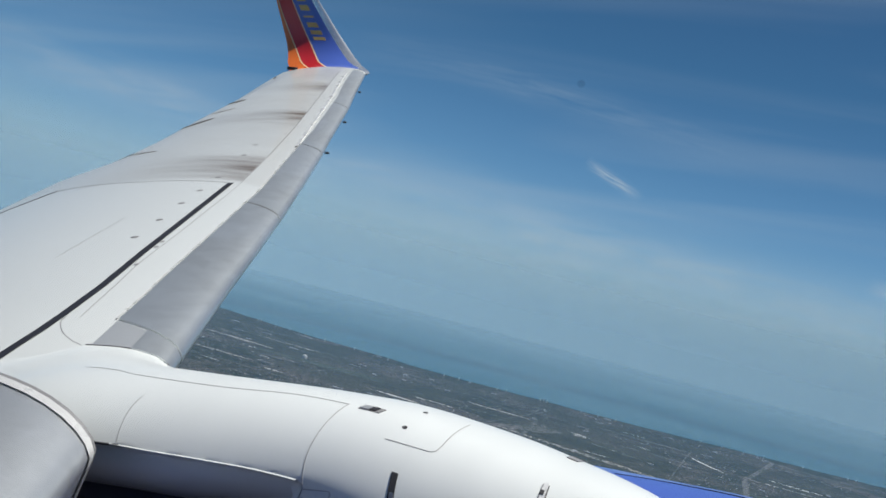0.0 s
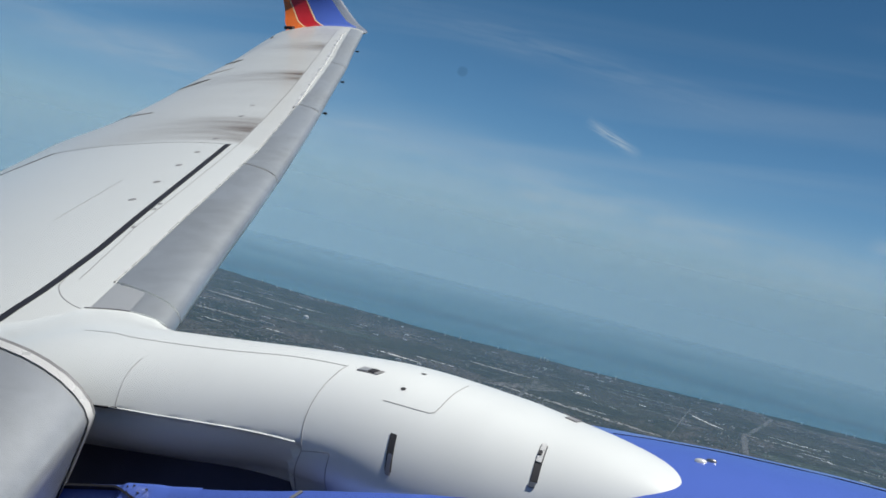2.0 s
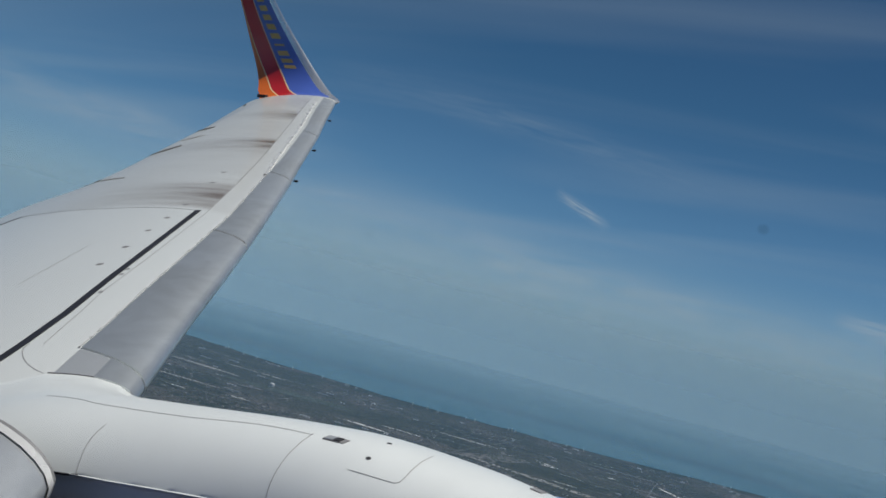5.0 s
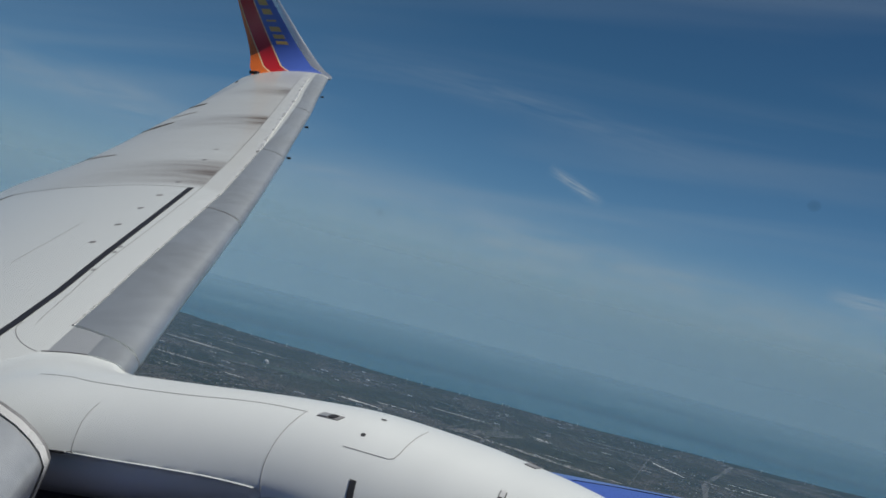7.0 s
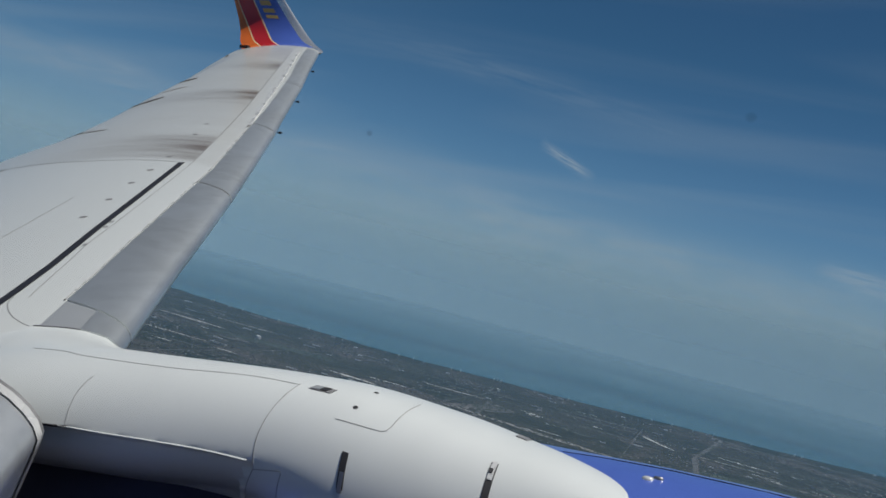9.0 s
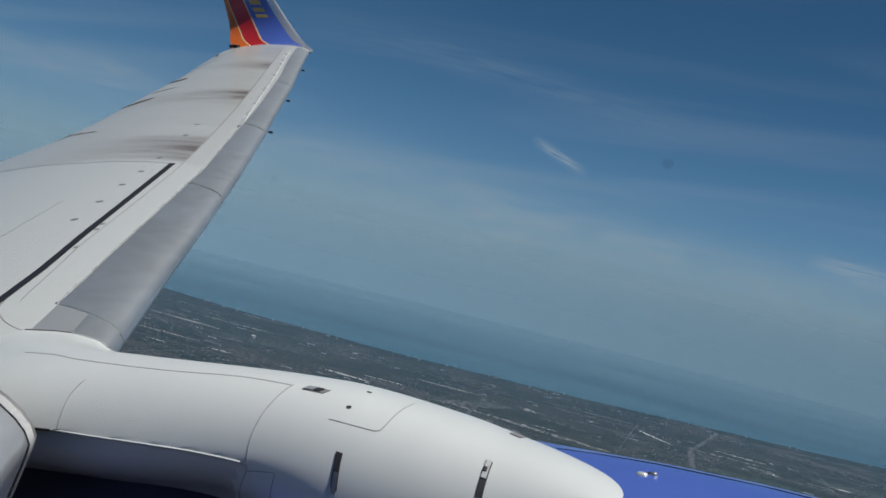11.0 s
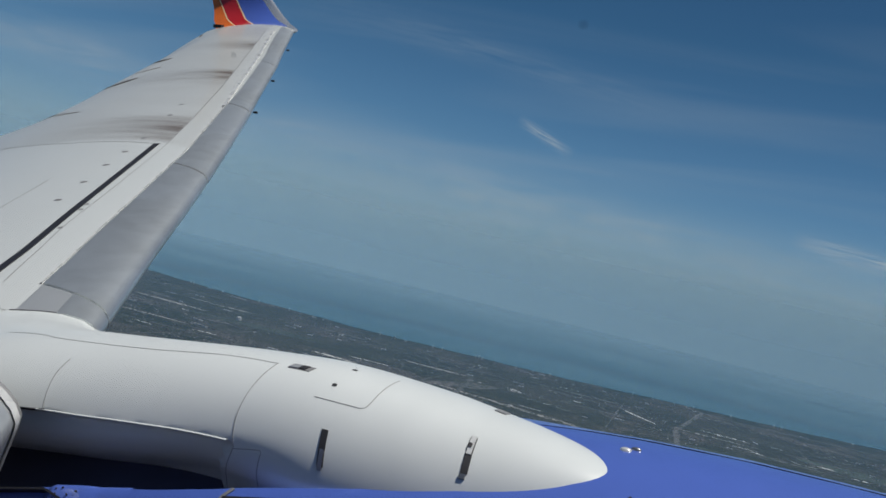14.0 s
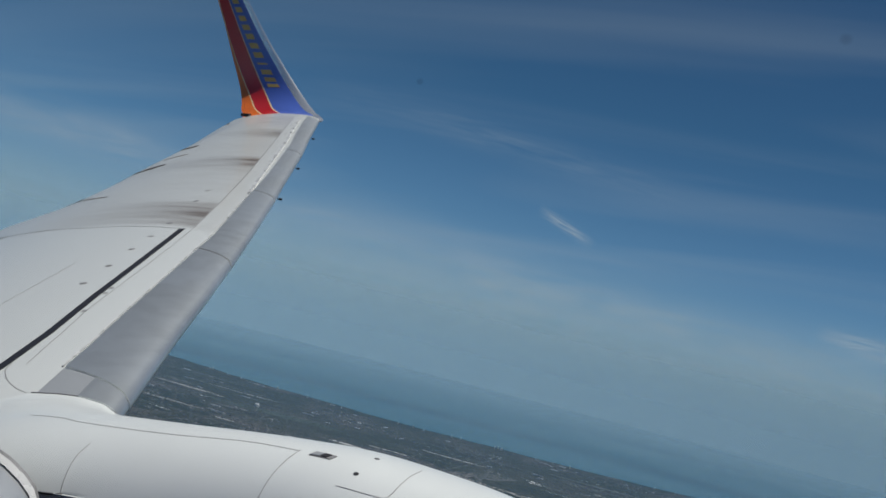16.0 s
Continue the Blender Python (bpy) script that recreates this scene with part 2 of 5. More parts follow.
def wing_paint():
    """White wing paint with sooty streaks that run aft from the slat joints; the UV map holds span and chord."""
    m = material("wing_paint", (0.635, 0.66, 0.652), 0.34, 0, 0.25, 0.06, 1.0, (1, 0.4, 1), 0.02)
    n, l = m.node_tree.nodes, m.node_tree.links
    b = n["Principled BSDF"]
    base = b.inputs["Base Color"].links[0].from_socket
    uv = n.new("ShaderNodeUVMap")
    sep = n.new("ShaderNodeSeparateXYZ"); l.new(uv.outputs[0], sep.inputs[0])
    span = n.new("ShaderNodeValToRGB")
    els = span.color_ramp.elements
    els[0].position, els[0].color = 0.0, (0, 0, 0, 1)
    els[1].position, els[1].color = 1.0, (0.1, 0.1, 0.1, 1)
    for y, v in ((8.94, 0.0), (9.05, 0.55), (9.25, 0.85), (9.7, 1.0), (9.95, 0.35), (10.1, 0.05), (10.7, 0.05), (11.7, 0.1), (12.1, 0.9), (12.45, 1.0),
                 (12.8, 0.1), (14.3, 0.1), (14.8, 1.0), (15.2, 0.1), (16.2, 0.3)):
        e = els.new(y / 18); e.color = (v, v, v, 1)
    l.new(sep.outputs["X"], span.inputs[0])
    fade = n.new("ShaderNodeValToRGB")
    fe = fade.color_ramp.elements
    fe[0].position, fe[0].color = 0.149, (0, 0, 0, 1)
    fe[1].position, fe[1].color = 0.75, (0, 0, 0, 1)
    for u, v in ((0.153, 1.0), (0.19, 0.9), (0.26, 0.66), (0.36, 0.42), (0.52, 0.20)):
        e = fe.new(u); e.color = (v, v, v, 1)
    l.new(sep.outputs["Y"], fade.inputs[0])
    mp = n.new("ShaderNodeMapping"); mp.inputs["Scale"].default_value = (95, 2.2, 1)
    l.new(uv.outputs[0], mp.inputs[0])
    streak = n.new("ShaderNodeTexNoise"); streak.inputs["Scale"].default_value, streak.inputs["Detail"].default_value = 1.0, 4
    l.new(mp.outputs[0], streak.inputs["Vector"])
    sr = n.new("ShaderNodeMapRange"); sr.inputs["From Min"].default_value, sr.inputs["From Max"].default_value = 0.16, 0.62
    l.new(streak.outputs["Fac"], sr.inputs[0])
    a = n.new("ShaderNodeMath"); a.operation = "MULTIPLY"; l.new(span.outputs[0], a.inputs[0]); l.new(fade.outputs[0], a.inputs[1])
    c = n.new("ShaderNodeMath"); c.operation = "MULTIPLY"; l.new(a.outputs[0], c.inputs[0]); l.new(sr.outputs[0], c.inputs[1])
    # faint film of grime over the whole outer wing
    outer = n.new("ShaderNodeMapRange"); outer.inputs["From Min"].default_value, outer.inputs["From Max"].default_value = 8.84 / 18, 8.95 / 18
    outer.inputs["To Min"].default_value, outer.inputs["To Max"].default_value = 0.05, 0.26
    l.new(sep.outputs["X"], outer.inputs[0])
    film = n.new("ShaderNodeMath"); film.operation = "MULTIPLY"
    soft = n.new("ShaderNodeMapRange"); soft.inputs["From Min"].default_value, soft.inputs["From Max"].default_value = 0.2, 0.8
    soft.inputs["To Min"].default_value, soft.inputs["To Max"].default_value = 0.42, 0.80
    l.new(streak.outputs["Fac"], soft.inputs[0])
    l.new(soft.outputs[0], film.inputs[0]); l.new(outer.outputs[0], film.inputs[1])
    tot = n.new("ShaderNodeMath"); tot.operation = "ADD"; tot.use_clamp = True
    l.new(c.outputs[0], tot.inputs[0]); l.new(film.outputs[0], tot.inputs[1])
    mix = n.new("ShaderNodeMix"); mix.data_type = "RGBA"
    mix.inputs["B"].default_value = (0.17, 0.14, 0.112, 1)
    l.new(tot.outputs[0], mix.inputs["Factor"]); l.new(base, mix.inputs["A"])
    l.new(mix.outputs["Result"], b.inputs["Base Color"])
    return m


WING = wing_paint()


# ---- mesh helpers
def mesh_from(name, verts, faces, mats, smooth=True, index=None):
    me = bpy.data.meshes.new(name)
    me.from_pydata([tuple(v) for v in verts], [], faces)
    for m in (mats if isinstance(mats, (list, tuple)) else [mats]):
        me.materials.append(m)
    if index is not None:
        me.polygons.foreach_set("material_index", index)
    if smooth:
        me.polygons.foreach_set("use_smooth", [True] * len(me.polygons))
    me.update()
    return me


def part(name, verts, faces, mats, parent, label="", smooth=True, index=None):
    """One mesh object under a thing or a part."""
    ob = new(name, mesh_from(name, verts, faces, mats, smooth, index))
    ob.parent = parent
    return tagged(ob, label)


def grid_faces(rows, cols, wrap=False, flip=False):
    out = []
    for i in range(rows - 1):
        for j in range(cols if wrap else cols - 1):
            a, b, c, d = i * cols + j, i * cols + (j + 1) % cols, (i + 1) * cols + (j + 1) % cols, (i + 1) * cols + j
            out.append((a, d, c, b) if flip else (a, b, c, d))
    return out


def sharp(ob, degrees=35):
    ob.data.set_sharp_from_angle(angle=radians(degrees))
    return ob


# ---- the airplane's wing: one surface function for everything that lies on it
TAN_SWEEP, TAN_RISE = math.tan(radians(27.27)), math.tan(radians(7.35))


def lerp_table(x, xs, vs):
    return float(np.interp(x, xs, vs))


def smooth_table(x, xs, vs):
    """Like lerp_table, but without kinks at the knots."""
    if x <= xs[0]:
        return vs[0]
    if x >= xs[-1]:
        return vs[-1]
    k = max(i for i in range(len(xs) - 1) if xs[i] <= x)

    def slope(i):
        if i == 0 or i == len(xs) - 1:
            return 0.0
        return (vs[i + 1] - vs[i - 1]) / (xs[i + 1] - xs[i - 1])
    h = xs[k + 1] - xs[k]
    t = (x - xs[k]) / h
    return ((2 * t ** 3 - 3 * t * t + 1) * vs[k] + (t ** 3 - 2 * t * t + t) * h * slope(k)
            + (3 * t * t - 2 * t ** 3) * vs[k + 1] + (t ** 3 - t * t) * h * slope(k + 1))


BOW_Y = (5.6, 6.2, 6.8, 7.6, 8.5, 9.5, 10.8, 11.6, 13.7, 15.0, 17.0)
BOW_X = (-0.025, -0.018, -0.008, 0.022, 0.044, 0.050, 0.046, 0.026, 0.004, -0.050, -0.10)


def wing_point(y, u, side=1, lift=0.0):
    """Point of the wing's skin at span y and chord fraction u; side 1 above, -1 below."""
    c = lerp_table(y, (1.9, 6.2, 17.15), (7.0, 4.35, 1.798))
    inc = math.tan(radians(lerp_table(y, (6, 11.5, 17.1), (5.31, 3.29, -2.39))))
    tc = lerp_table(y, (6, 17.1), (0.0994, 0.0856))
    t = 5 * tc * (0.2969 * math.sqrt(u) - 0.126 * u - 0.3516 * u * u + 0.2843 * u ** 3 - 0.1036 * u ** 4)
    x = -3.705 - TAN_SWEEP * (y - 5.793) - u * c + lerp_table(y, BOW_Y, BOW_X) * max(1 - u / 0.3, 0.0) ** 2
    z = -1.593 + TAN_RISE * (y - 5.793) - u * c * inc - 0.0669 * c * u ** 3
    # the outer flaps hang a little behind the spoilers
    z -= 0.30 * c * max(u - 0.78, 0.0) * lerp_table(y, (10.2, 11.2, 14.4, 16.9), (0.0, 1.0, 1.0, 0.0))
    if side > 0:
        z += c * t
    else:
        z -= c * t * 0.75
    p = Vector((x, y, z))
    if lift:
        p += lift * wing_normal(y, u, side)
    return p


def wing_normal(y, u, side=1):
    e = 2e-3
    u0, u1 = max(u - e, 1e-5), u + e
    du = wing_point(y, u1, side) - wing_point(y, u0, side)
    dy = wing_point(y + e, u, side) - wing_point(y - e, u, side)
    nn = du.cross(dy) if side < 0 else dy.cross(du)
    nn.normalize()
    return nn if nn.z * side > 0 or u < 0.02 else -nn


airplane = new("airplane")
airplane.matrix_world = AIR
tagged(airplane, "white twin-jet airliner, blue engine cowl, painted winglet, banked in flight", "airplane")

def seam_of(y):
    """Chord fraction of the joint behind the slats, where the streaks begin."""
    return lerp_table(y, (8.9, 10.0, 11.7, 13.06, 14.64, 16.41), (0.137, 0.139, 0.152, 0.177, 0.215, 0.278))


def inner_edge(u):
    """Span at which the wing's skin ends against the fairing of the pylon."""
    return lerp_table(u, (0.003, 0.018, 0.045, 0.07, 0.105, 0.15, 0.22, 0.30, 0.50), (5.56, 5.54, 5.495, 5.445, 5.37, 5.12, 4.90, 4.75, 4.22))


us = [(k / 60) ** 1.7 for k in range(61)]
ys = list(np.linspace(4.22, 17.15, 84))
verts, uvs = [], []
for k in np.linspace(0, 1, len(ys)):
    for u in reversed(us):
        y = inner_edge(u) - 0.012 + (17.15 - inner_edge(u) + 0.012) * k
        verts.append(wing_point(y, u)); uvs.append((y / 18, u - seam_of(y) + 0.15))
    for u in us[1:]:
        y = inner_edge(u) - 0.012 + (17.15 - inner_edge(u) + 0.012) * k
        verts.append(wing_point(y, u, -1)); uvs.append((y / 18, 1.5 + u))
cols = 2 * len(us) - 1
faces = grid_faces(len(ys), cols)
faces.append(tuple(range((len(ys) - 1) * cols, len(ys) * cols)))
wing = part("wing", verts, faces, WING, airplane, "white painted wing skin with sooty streaks")
layer = wing.data.uv_layers.new(name="UVMap")
for loop in wing.data.loops:
    layer.data[loop.index].uv = uvs[loop.vertex_index]
sharp(wing, 60)


def ribbon(name, points, width, mat, parent, lift=0.004, side=1, label="", steps=40):
    """A thin raised strip that follows the wing's skin through the given (span, chord) points."""
    ts = np.linspace(0, len(points) - 1, steps)
    yy = np.interp(ts, range(len(points)), [p[0] for p in points])
    uu = np.interp(ts, range(len(points)), [p[1] for p in points])
    mid = [wing_point(y, u, side) for y, u in zip(yy, uu)]
    v = []
    for k in range(steps):
        d = mid[min(k + 1, steps - 1)] - mid[max(k - 1, 0)]
        nn = wing_normal(yy[k], uu[k], side)
        s = d.cross(nn).normalized() * width / 2
        v += [mid[k] - s - nn * 0.01, mid[k] - s + nn * lift, mid[k] + s + nn * lift, mid[k] + s - nn * 0.01]
    return part(name, v, grid_faces(steps, 4), mat, parent, label, smooth=False)


# slats: bare metal shells wrapped round the leading edge, with a real step at their back
def back_of(y):
    return lerp_table(y, (5.5, 6.4, 7.8, 8.3, 8.8, 9.8, 10.6, 11.6, 12.6, 14.2, 16.8), (0.099, 0.097, 0.084, 0.079, 0.073, 0.074, 0.074, 0.070, 0.076, 0.090, 0.160))


def slat(y0, y1, back=back_of, mat=ALU, name="slat", label="bare aluminium leading-edge slat", lift=0.012, low=0.06, ends=None):
    v, n_y = [], 26
    fr = [(k / 14) ** 1.7 for k in range(14, -1, -1)]
    dns = [low * (k / 8) ** 1.7 for k in range(1, 9)]
    for k in np.linspace(0, 1, n_y):
        y = y0 + (y1 - y0) * k
        ups = [f * (back(y) if callable(back) else back) for f in fr]

        def at(u, side=1):
            return y1 + ((ends(u if side > 0 else 0.0) if ends else y0) - y1) * (1 - k)
        v.append(wing_point(at(ups[0]), ups[0], 1, -0.01))
        for u in ups:
            v.append(wing_point(at(u), max(u, 1e-4), 1, lift) if u > 0.004 else wing_point(at(u), u) + Vector((lift, 0, 0)))
        for u in dns:
            v.append(wing_point(at(u, -1), u, -1, lift))
        v.append(wing_point(at(0.0, -1), dns[-1], -1, -0.01))
    c = len(fr) + len(dns) + 2
    f = grid_faces(n_y, c)
    f += [tuple(range(c)), tuple(range((n_y - 1) * c, n_y * c))]
    return sharp(part(name, v, f, mat, airplane, label), 40)


SLATS = ((5.75, 8.33), (8.36, 10.75), (10.78, 13.52), (13.55, 16.95))
for k, (a, b) in enumerate(SLATS):
    slat(a, b)
    if k < 2:
        ribbon("slat_lip", [(y, back_of(y) + 0.004) for y in np.linspace(a, b, 8)], 0.010, RIM, airplane, lift=0.010)
# the bright rounded lip behind the outer slats
ribbon("slat_lip", [(10.6, 0.080), (10.9, 0.083), (12.47, 0.101), (13.3, 0.112), (14.24, 0.129), (15.3, 0.162), (16.41, 0.203)], 0.030, RIM, airplane, lift=0.016, steps=60)


def inboard_leading_edge():
    """The thick inner wing between fuselage and pylon: a grey metal nose, with white skin behind it."""
    nose = ((-9.3, -1.98), (-7.5, -1.62), (-6.0, -1.36), (-4.6, -1.23), (-3.9, -1.222), (-3.5, -1.224), (-3.242, -1.236), (-3.149, -1.244), (-3.055, -1.257), (-2.964, -1.278),
            (-2.877, -1.309), (-2.808, -1.348), (-2.763, -1.388), (-2.745, -1.430), (-2.762, -1.475), (-2.787, -1.525), (-2.818, -1.585), (-2.856, -1.661), (-2.914, -1.767),
            (-2.96, -1.84), (-3.1, -1.95), (-3.6, -2.12), (-5.0, -2.2), (-7.0, -2.1), (-9.3, -2.0))
    ys_in = np.linspace(4.2, 1.55, 16)
    n = len(nose)

    def ring(y):
        d = 4.2 - y
        return [Vector((x + TAN_SWEEP * d * (1.0 if x > -5 else 0.3), y, z - 0.085 * d)) for x, z in nose]
    v = [p for y in ys_in for p in ring(y)]
    idx = []
    for i in range(len(ys_in) - 1):
        idx += [0 if j < 4 else (0 if j > 20 else 1) for j in range(n - 1)]
    f = grid_faces(len(ys_in), n, flip=True)
    f.append(tuple(range(n))); idx.append(2)
    inner = part("inboard_leading_edge", v, f, [WHITE, ALU_DULL, DARK], airplane, "dull grey metal inboard leading edge", index=idx)
    sharp(inner, 40)
    # bright rim and dark gap round the outer end of the metal nose
    for name, y0, y1, lift, mat in (("edge_rim", 4.19, 4.145, 0.008, RIM), ("edge_gap", 4.212, 4.192, 0.006, JOINT)):
        vv = []
        for y in (y0, y1):
            pts = ring(y)[4:21]
            for k, p in enumerate(pts):
                t = pts[min(k + 1, len(pts) - 1)] - pts[max(k - 1, 0)]
                nrm = Vector((-t.z, 0, t.x)).normalized()
                nrm = nrm if nrm.x * 0.6 + nrm.z > 0 or k > 12 and nrm.x > 0 else -nrm
                vv.append(p + nrm * lift)
        part(name, vv, grid_faces(2, 17, flip=True), mat, inner)


inboard_leading_edge()
# fixed metal nose pieces between the first slat and the pylon
slat(5.36, 5.735, 0.0505, ALU, "nose_piece", "bare metal fixed nose piece", 0.010, ends=inner_edge)


def skin_plate(name, y1, u0, u1, mat, lift=0.008, label=""):
    v = [wing_point(y1 + (inner_edge(u) - y1) * k, u, 1, h) for h in (lift, -0.01) for k in np.linspace(1, 0, 5) for u in np.linspace(u0, u1, 6)]
    f = grid_faces(5, 6)
    rim = [k for k in range(6)] + [6 * i + 5 for i in range(1, 5)] + [24 + k for k in range(4, -1, -1)] + [6 * i for i in range(3, 0, -1)]
    f += [(a, b, b + 30, a + 30) for a, b in zip(rim, rim[1:] + rim[:1])]
    return sharp(part(name, v, f, mat, airplane, label), 30)


skin_plate("nose_panel", 5.735, 0.0512, 0.099, PALE, 0.004, label="pale grey painted nose panel")

# joint strips, seals and lines on the upper skin
ribbon("seal_strip", [(4.9, 0.189), (5.24, 0.186), (5.43, 0.183), (5.66, 0.182), (6.23, 0.184), (6.905, 0.181), (7.767, 0.173), (8.86, 0.163)], 0.052, SEAL, airplane, label="black rubber seal strip", steps=80)
ribbon("panel_joint", [(5.69, 0.154), (6.155, 0.163), (6.605, 0.166), (7.355, 0.155), (8.404, 0.142), (8.948, 0.137), (10.05, 0.139)], 0.004, JOINT, airplane, lift=0.0012, steps=80)
ribbon("panel_joint", [(y, seam_of(y)) for y in np.linspace(10.05, 16.41, 10)], 0.008, JOINT, airplane, lift=0.0015)
ribbon("panel_joint", [(8.86, 0.16), (8.86, 0.262), (8.86, 0.442), (8.99, 0.641), (9.09, 0.78)], 0.008, JOINT, airplane, lift=0.0015)
ribbon("spoiler_gap", [(9.09, 0.78), (8.86, 0.825), (8.6, 0.894), (8.2, 0.93)], 0.035, SEAL, airplane)
ribbon("panel_joint", [(6.63, 0.346), (7.64, 0.319)], 0.004, JOINT, airplane, lift=0.0015)
ribbon("panel_joint", [(5.668, 0.174), (5.60, 0.173), (5.545, 0.167), (5.475, 0.155), (5.42, 0.140), (5.385, 0.125), (5.368, 0.110)], 0.005, JOINT, airplane, lift=0.0012)
for (a, b), (c, d) in zip(SLATS[:-1], SLATS[1:]):
    ribbon("slat_joint", [(b + 0.015, back_of(b)), (b + 0.015, 0.04), (b + 0.015, 0.006)], 0.011, JOINT, airplane, lift=0.011, steps=14)


for y in (6.60, 6.98, 7.10):
    ribbon("gap_block", [(y, 0.172), (y + 0.02, 0.164)], 0.035, JOINT, airplane, lift=0.002, steps=6)


def plug(y, u, r, mat, parent, name="fuel_plug", label=""):
    n = wing_normal(y, u)
    a = Vector((1, 0, 0)).cross(n).normalized(); b = n.cross(a)
    p = wing_point(y, u)
    v = [p + (a * math.cos(k) + b * math.sin(k)) * r * s + n * h for s, h in ((1.0, -0.003), (0.96, 0.0015), (0.5, 0.0018)) for k in np.linspace(0, 2 * math.pi, 16, endpoint=False)]
    f = grid_faces(3, 16, True) + [tuple(range(32, 48))]
    return part(name, v, f, mat, parent, label)


for y, u in ((7.15, 0.235), (7.61, 0.229), (8.10, 0.226), (8.53, 0.220), (9.02, 0.214), (9.98, 0.220), (10.5, 0.226)):
    plug(y, u, 0.030, JOINT, airplane)


# small knobs under the slats' front
def knob(y):
    p = wing_point(y, 0.012, -1) + Vector((0.07, 0, -0.02))
    v, f = [], []
    for i, (dx, r) in enumerate(((-0.035, 0.004), (-0.015, 0.010), (0.01, 0.012), (0.022, 0.008), (0.028, 0.002))):
        v += [p + Vector((dx, r * math.cos(k), r * 1.2 * math.sin(k))) for k in np.linspace(0, 2 * math.pi, 10, endpoint=False)]
    part("drain_knob", v, grid_faces(5, 10, True) + [tuple(range(10)), tuple(range(40, 50))], DARK, airplane)


for y in (11.15, 12.95, 15.4):
    knob(y)


# dark slots at the ends of the spoilers and flaps along the trailing edge
def slot_mark(points, width, mat):
    """A narrow dark gap, pointed at both ends, that follows the skin through (span, chord) points."""
    n = 20
    ts = np.linspace(0, len(points) - 1, n)
    yy = np.interp(ts, range(len(points)), [p[0] for p in points])
    uu = np.interp(ts, range(len(points)), [p[1] for p in points])
    mid = [wing_point(y, u) for y, u in zip(yy, uu)]
    v = []
    for k in range(n):
        nn = wing_normal(yy[k], uu[k])
        w = width * math.sin(math.pi * (k + 0.4) / (n - 0.2)) ** 0.6
        side = (mid[min(k + 1, n - 1)] - mid[max(k - 1, 0)]).cross(nn).normalized() * w / 2
        v += [mid[k] - side - nn * 0.01, mid[k] - side + nn * 0.004, mid[k] + side + nn * 0.004, mid[k] + side - nn * 0.01]
    part("flap_slot", v, grid_faces(n, 4), mat, airplane, smooth=False)


for points, width, mat in (([(13.84, 0.69), (13.75, 0.735), (13.66, 0.785)], 0.17, SOOT), ([(13.10, 0.640), (13.0, 0.70), (12.9, 0.76)], 0.07, GRIME),
                           ([(12.46, 0.67), (12.3, 0.72), (12.08, 0.785)], 0.14, SOOT), ([(10.50, 0.633), (10.58, 0.72), (10.66, 0.80)], 0.05, GRIME),
                           ([(10.62, 0.76), (10.68, 0.83), (10.72, 0.885)], 0.13, SOOT), ([(16.35, 0.93), (16.5, 0.96), (16.65, 0.985)], 0.05, SOOT)):
    slot_mark(points, width, mat)


# ---- winglet
WS = ((17.15, -0.093), (17.35, -0.078), (17.55, -0.015), (17.73, 0.120), (17.88, 0.31), (17.99, 0.55), (18.08, 0.90), (18.14, 1.30), (18.19, 1.70), (18.22, 2.08), (18.24, 2.459))
LEX = (-9.56, -9.75, -9.96, -10.22, -10.49, -10.765, -11.10, -11.45, -11.76, -12.03, -12.30)
TEX = (-11.36, -11.48, -11.60, -11.715, -11.85, -12.0, -12.19, -12.37, -12.55, -12.72, -12.87)


def winglet_section(s):
    i = np.interp(s, (0, 1), (0, len(WS) - 1))
    k = range(len(WS))
    y, z = smooth_table(i, k, [p[0] for p in WS]), smooth_table(i, k, [p[1] for p in WS])
    i0, i1 = max(i - 0.3, 0), min(i + 0.3, len(WS) - 1)
    d = Vector((0, smooth_table(i1, k, [p[0] for p in WS]) - smooth_table(i0, k, [p[0] for p in WS]),
                smooth_table(i1, k, [p[1] for p in WS]) - smooth_table(i0, k, [p[1] for p in WS]))).normalized()
    return float(y), float(z), smooth_table(i, k, LEX), smooth_table(i, k, TEX), Vector((0, d.z, -d.y))


def band_edges(s):
    """Chord fractions of the paint bands: the orange runs out at the trailing edge on the way up."""
    slide = min(s / 0.72, 1.0) ** 1.1
    o = 0.76 + (0.985 - 0.76) * slide
    r = 0.54 + 0.08 * s
    return [0.0, 0.15, r, r + 0.022, o - 0.02, o, min(o + 0.16, 0.99), 1.0]


def winglet_point(s, u, side, lift=0.0):
    y, z, xl, xt, out = winglet_section(s)
    c = xl - xt
    t = 5 * 0.075 * (0.2969 * math.sqrt(u) - 0.126 * u - 0.3516 * u * u + 0.2843 * u ** 3 - 0.1036 * u ** 4) * c
    p = Vector((xl - u * c, y, z)) + out * (-(t + lift) if side > 0 else (t + lift) * 0.8)
    k = min(s / 0.24, 1.0)
    k = k * k * (3 - 2 * k)
    foot = wing_point(17.15, u, side)
    foot.y += (y - 17.15)
    return p if k >= 1 else foot.lerp(p, k)


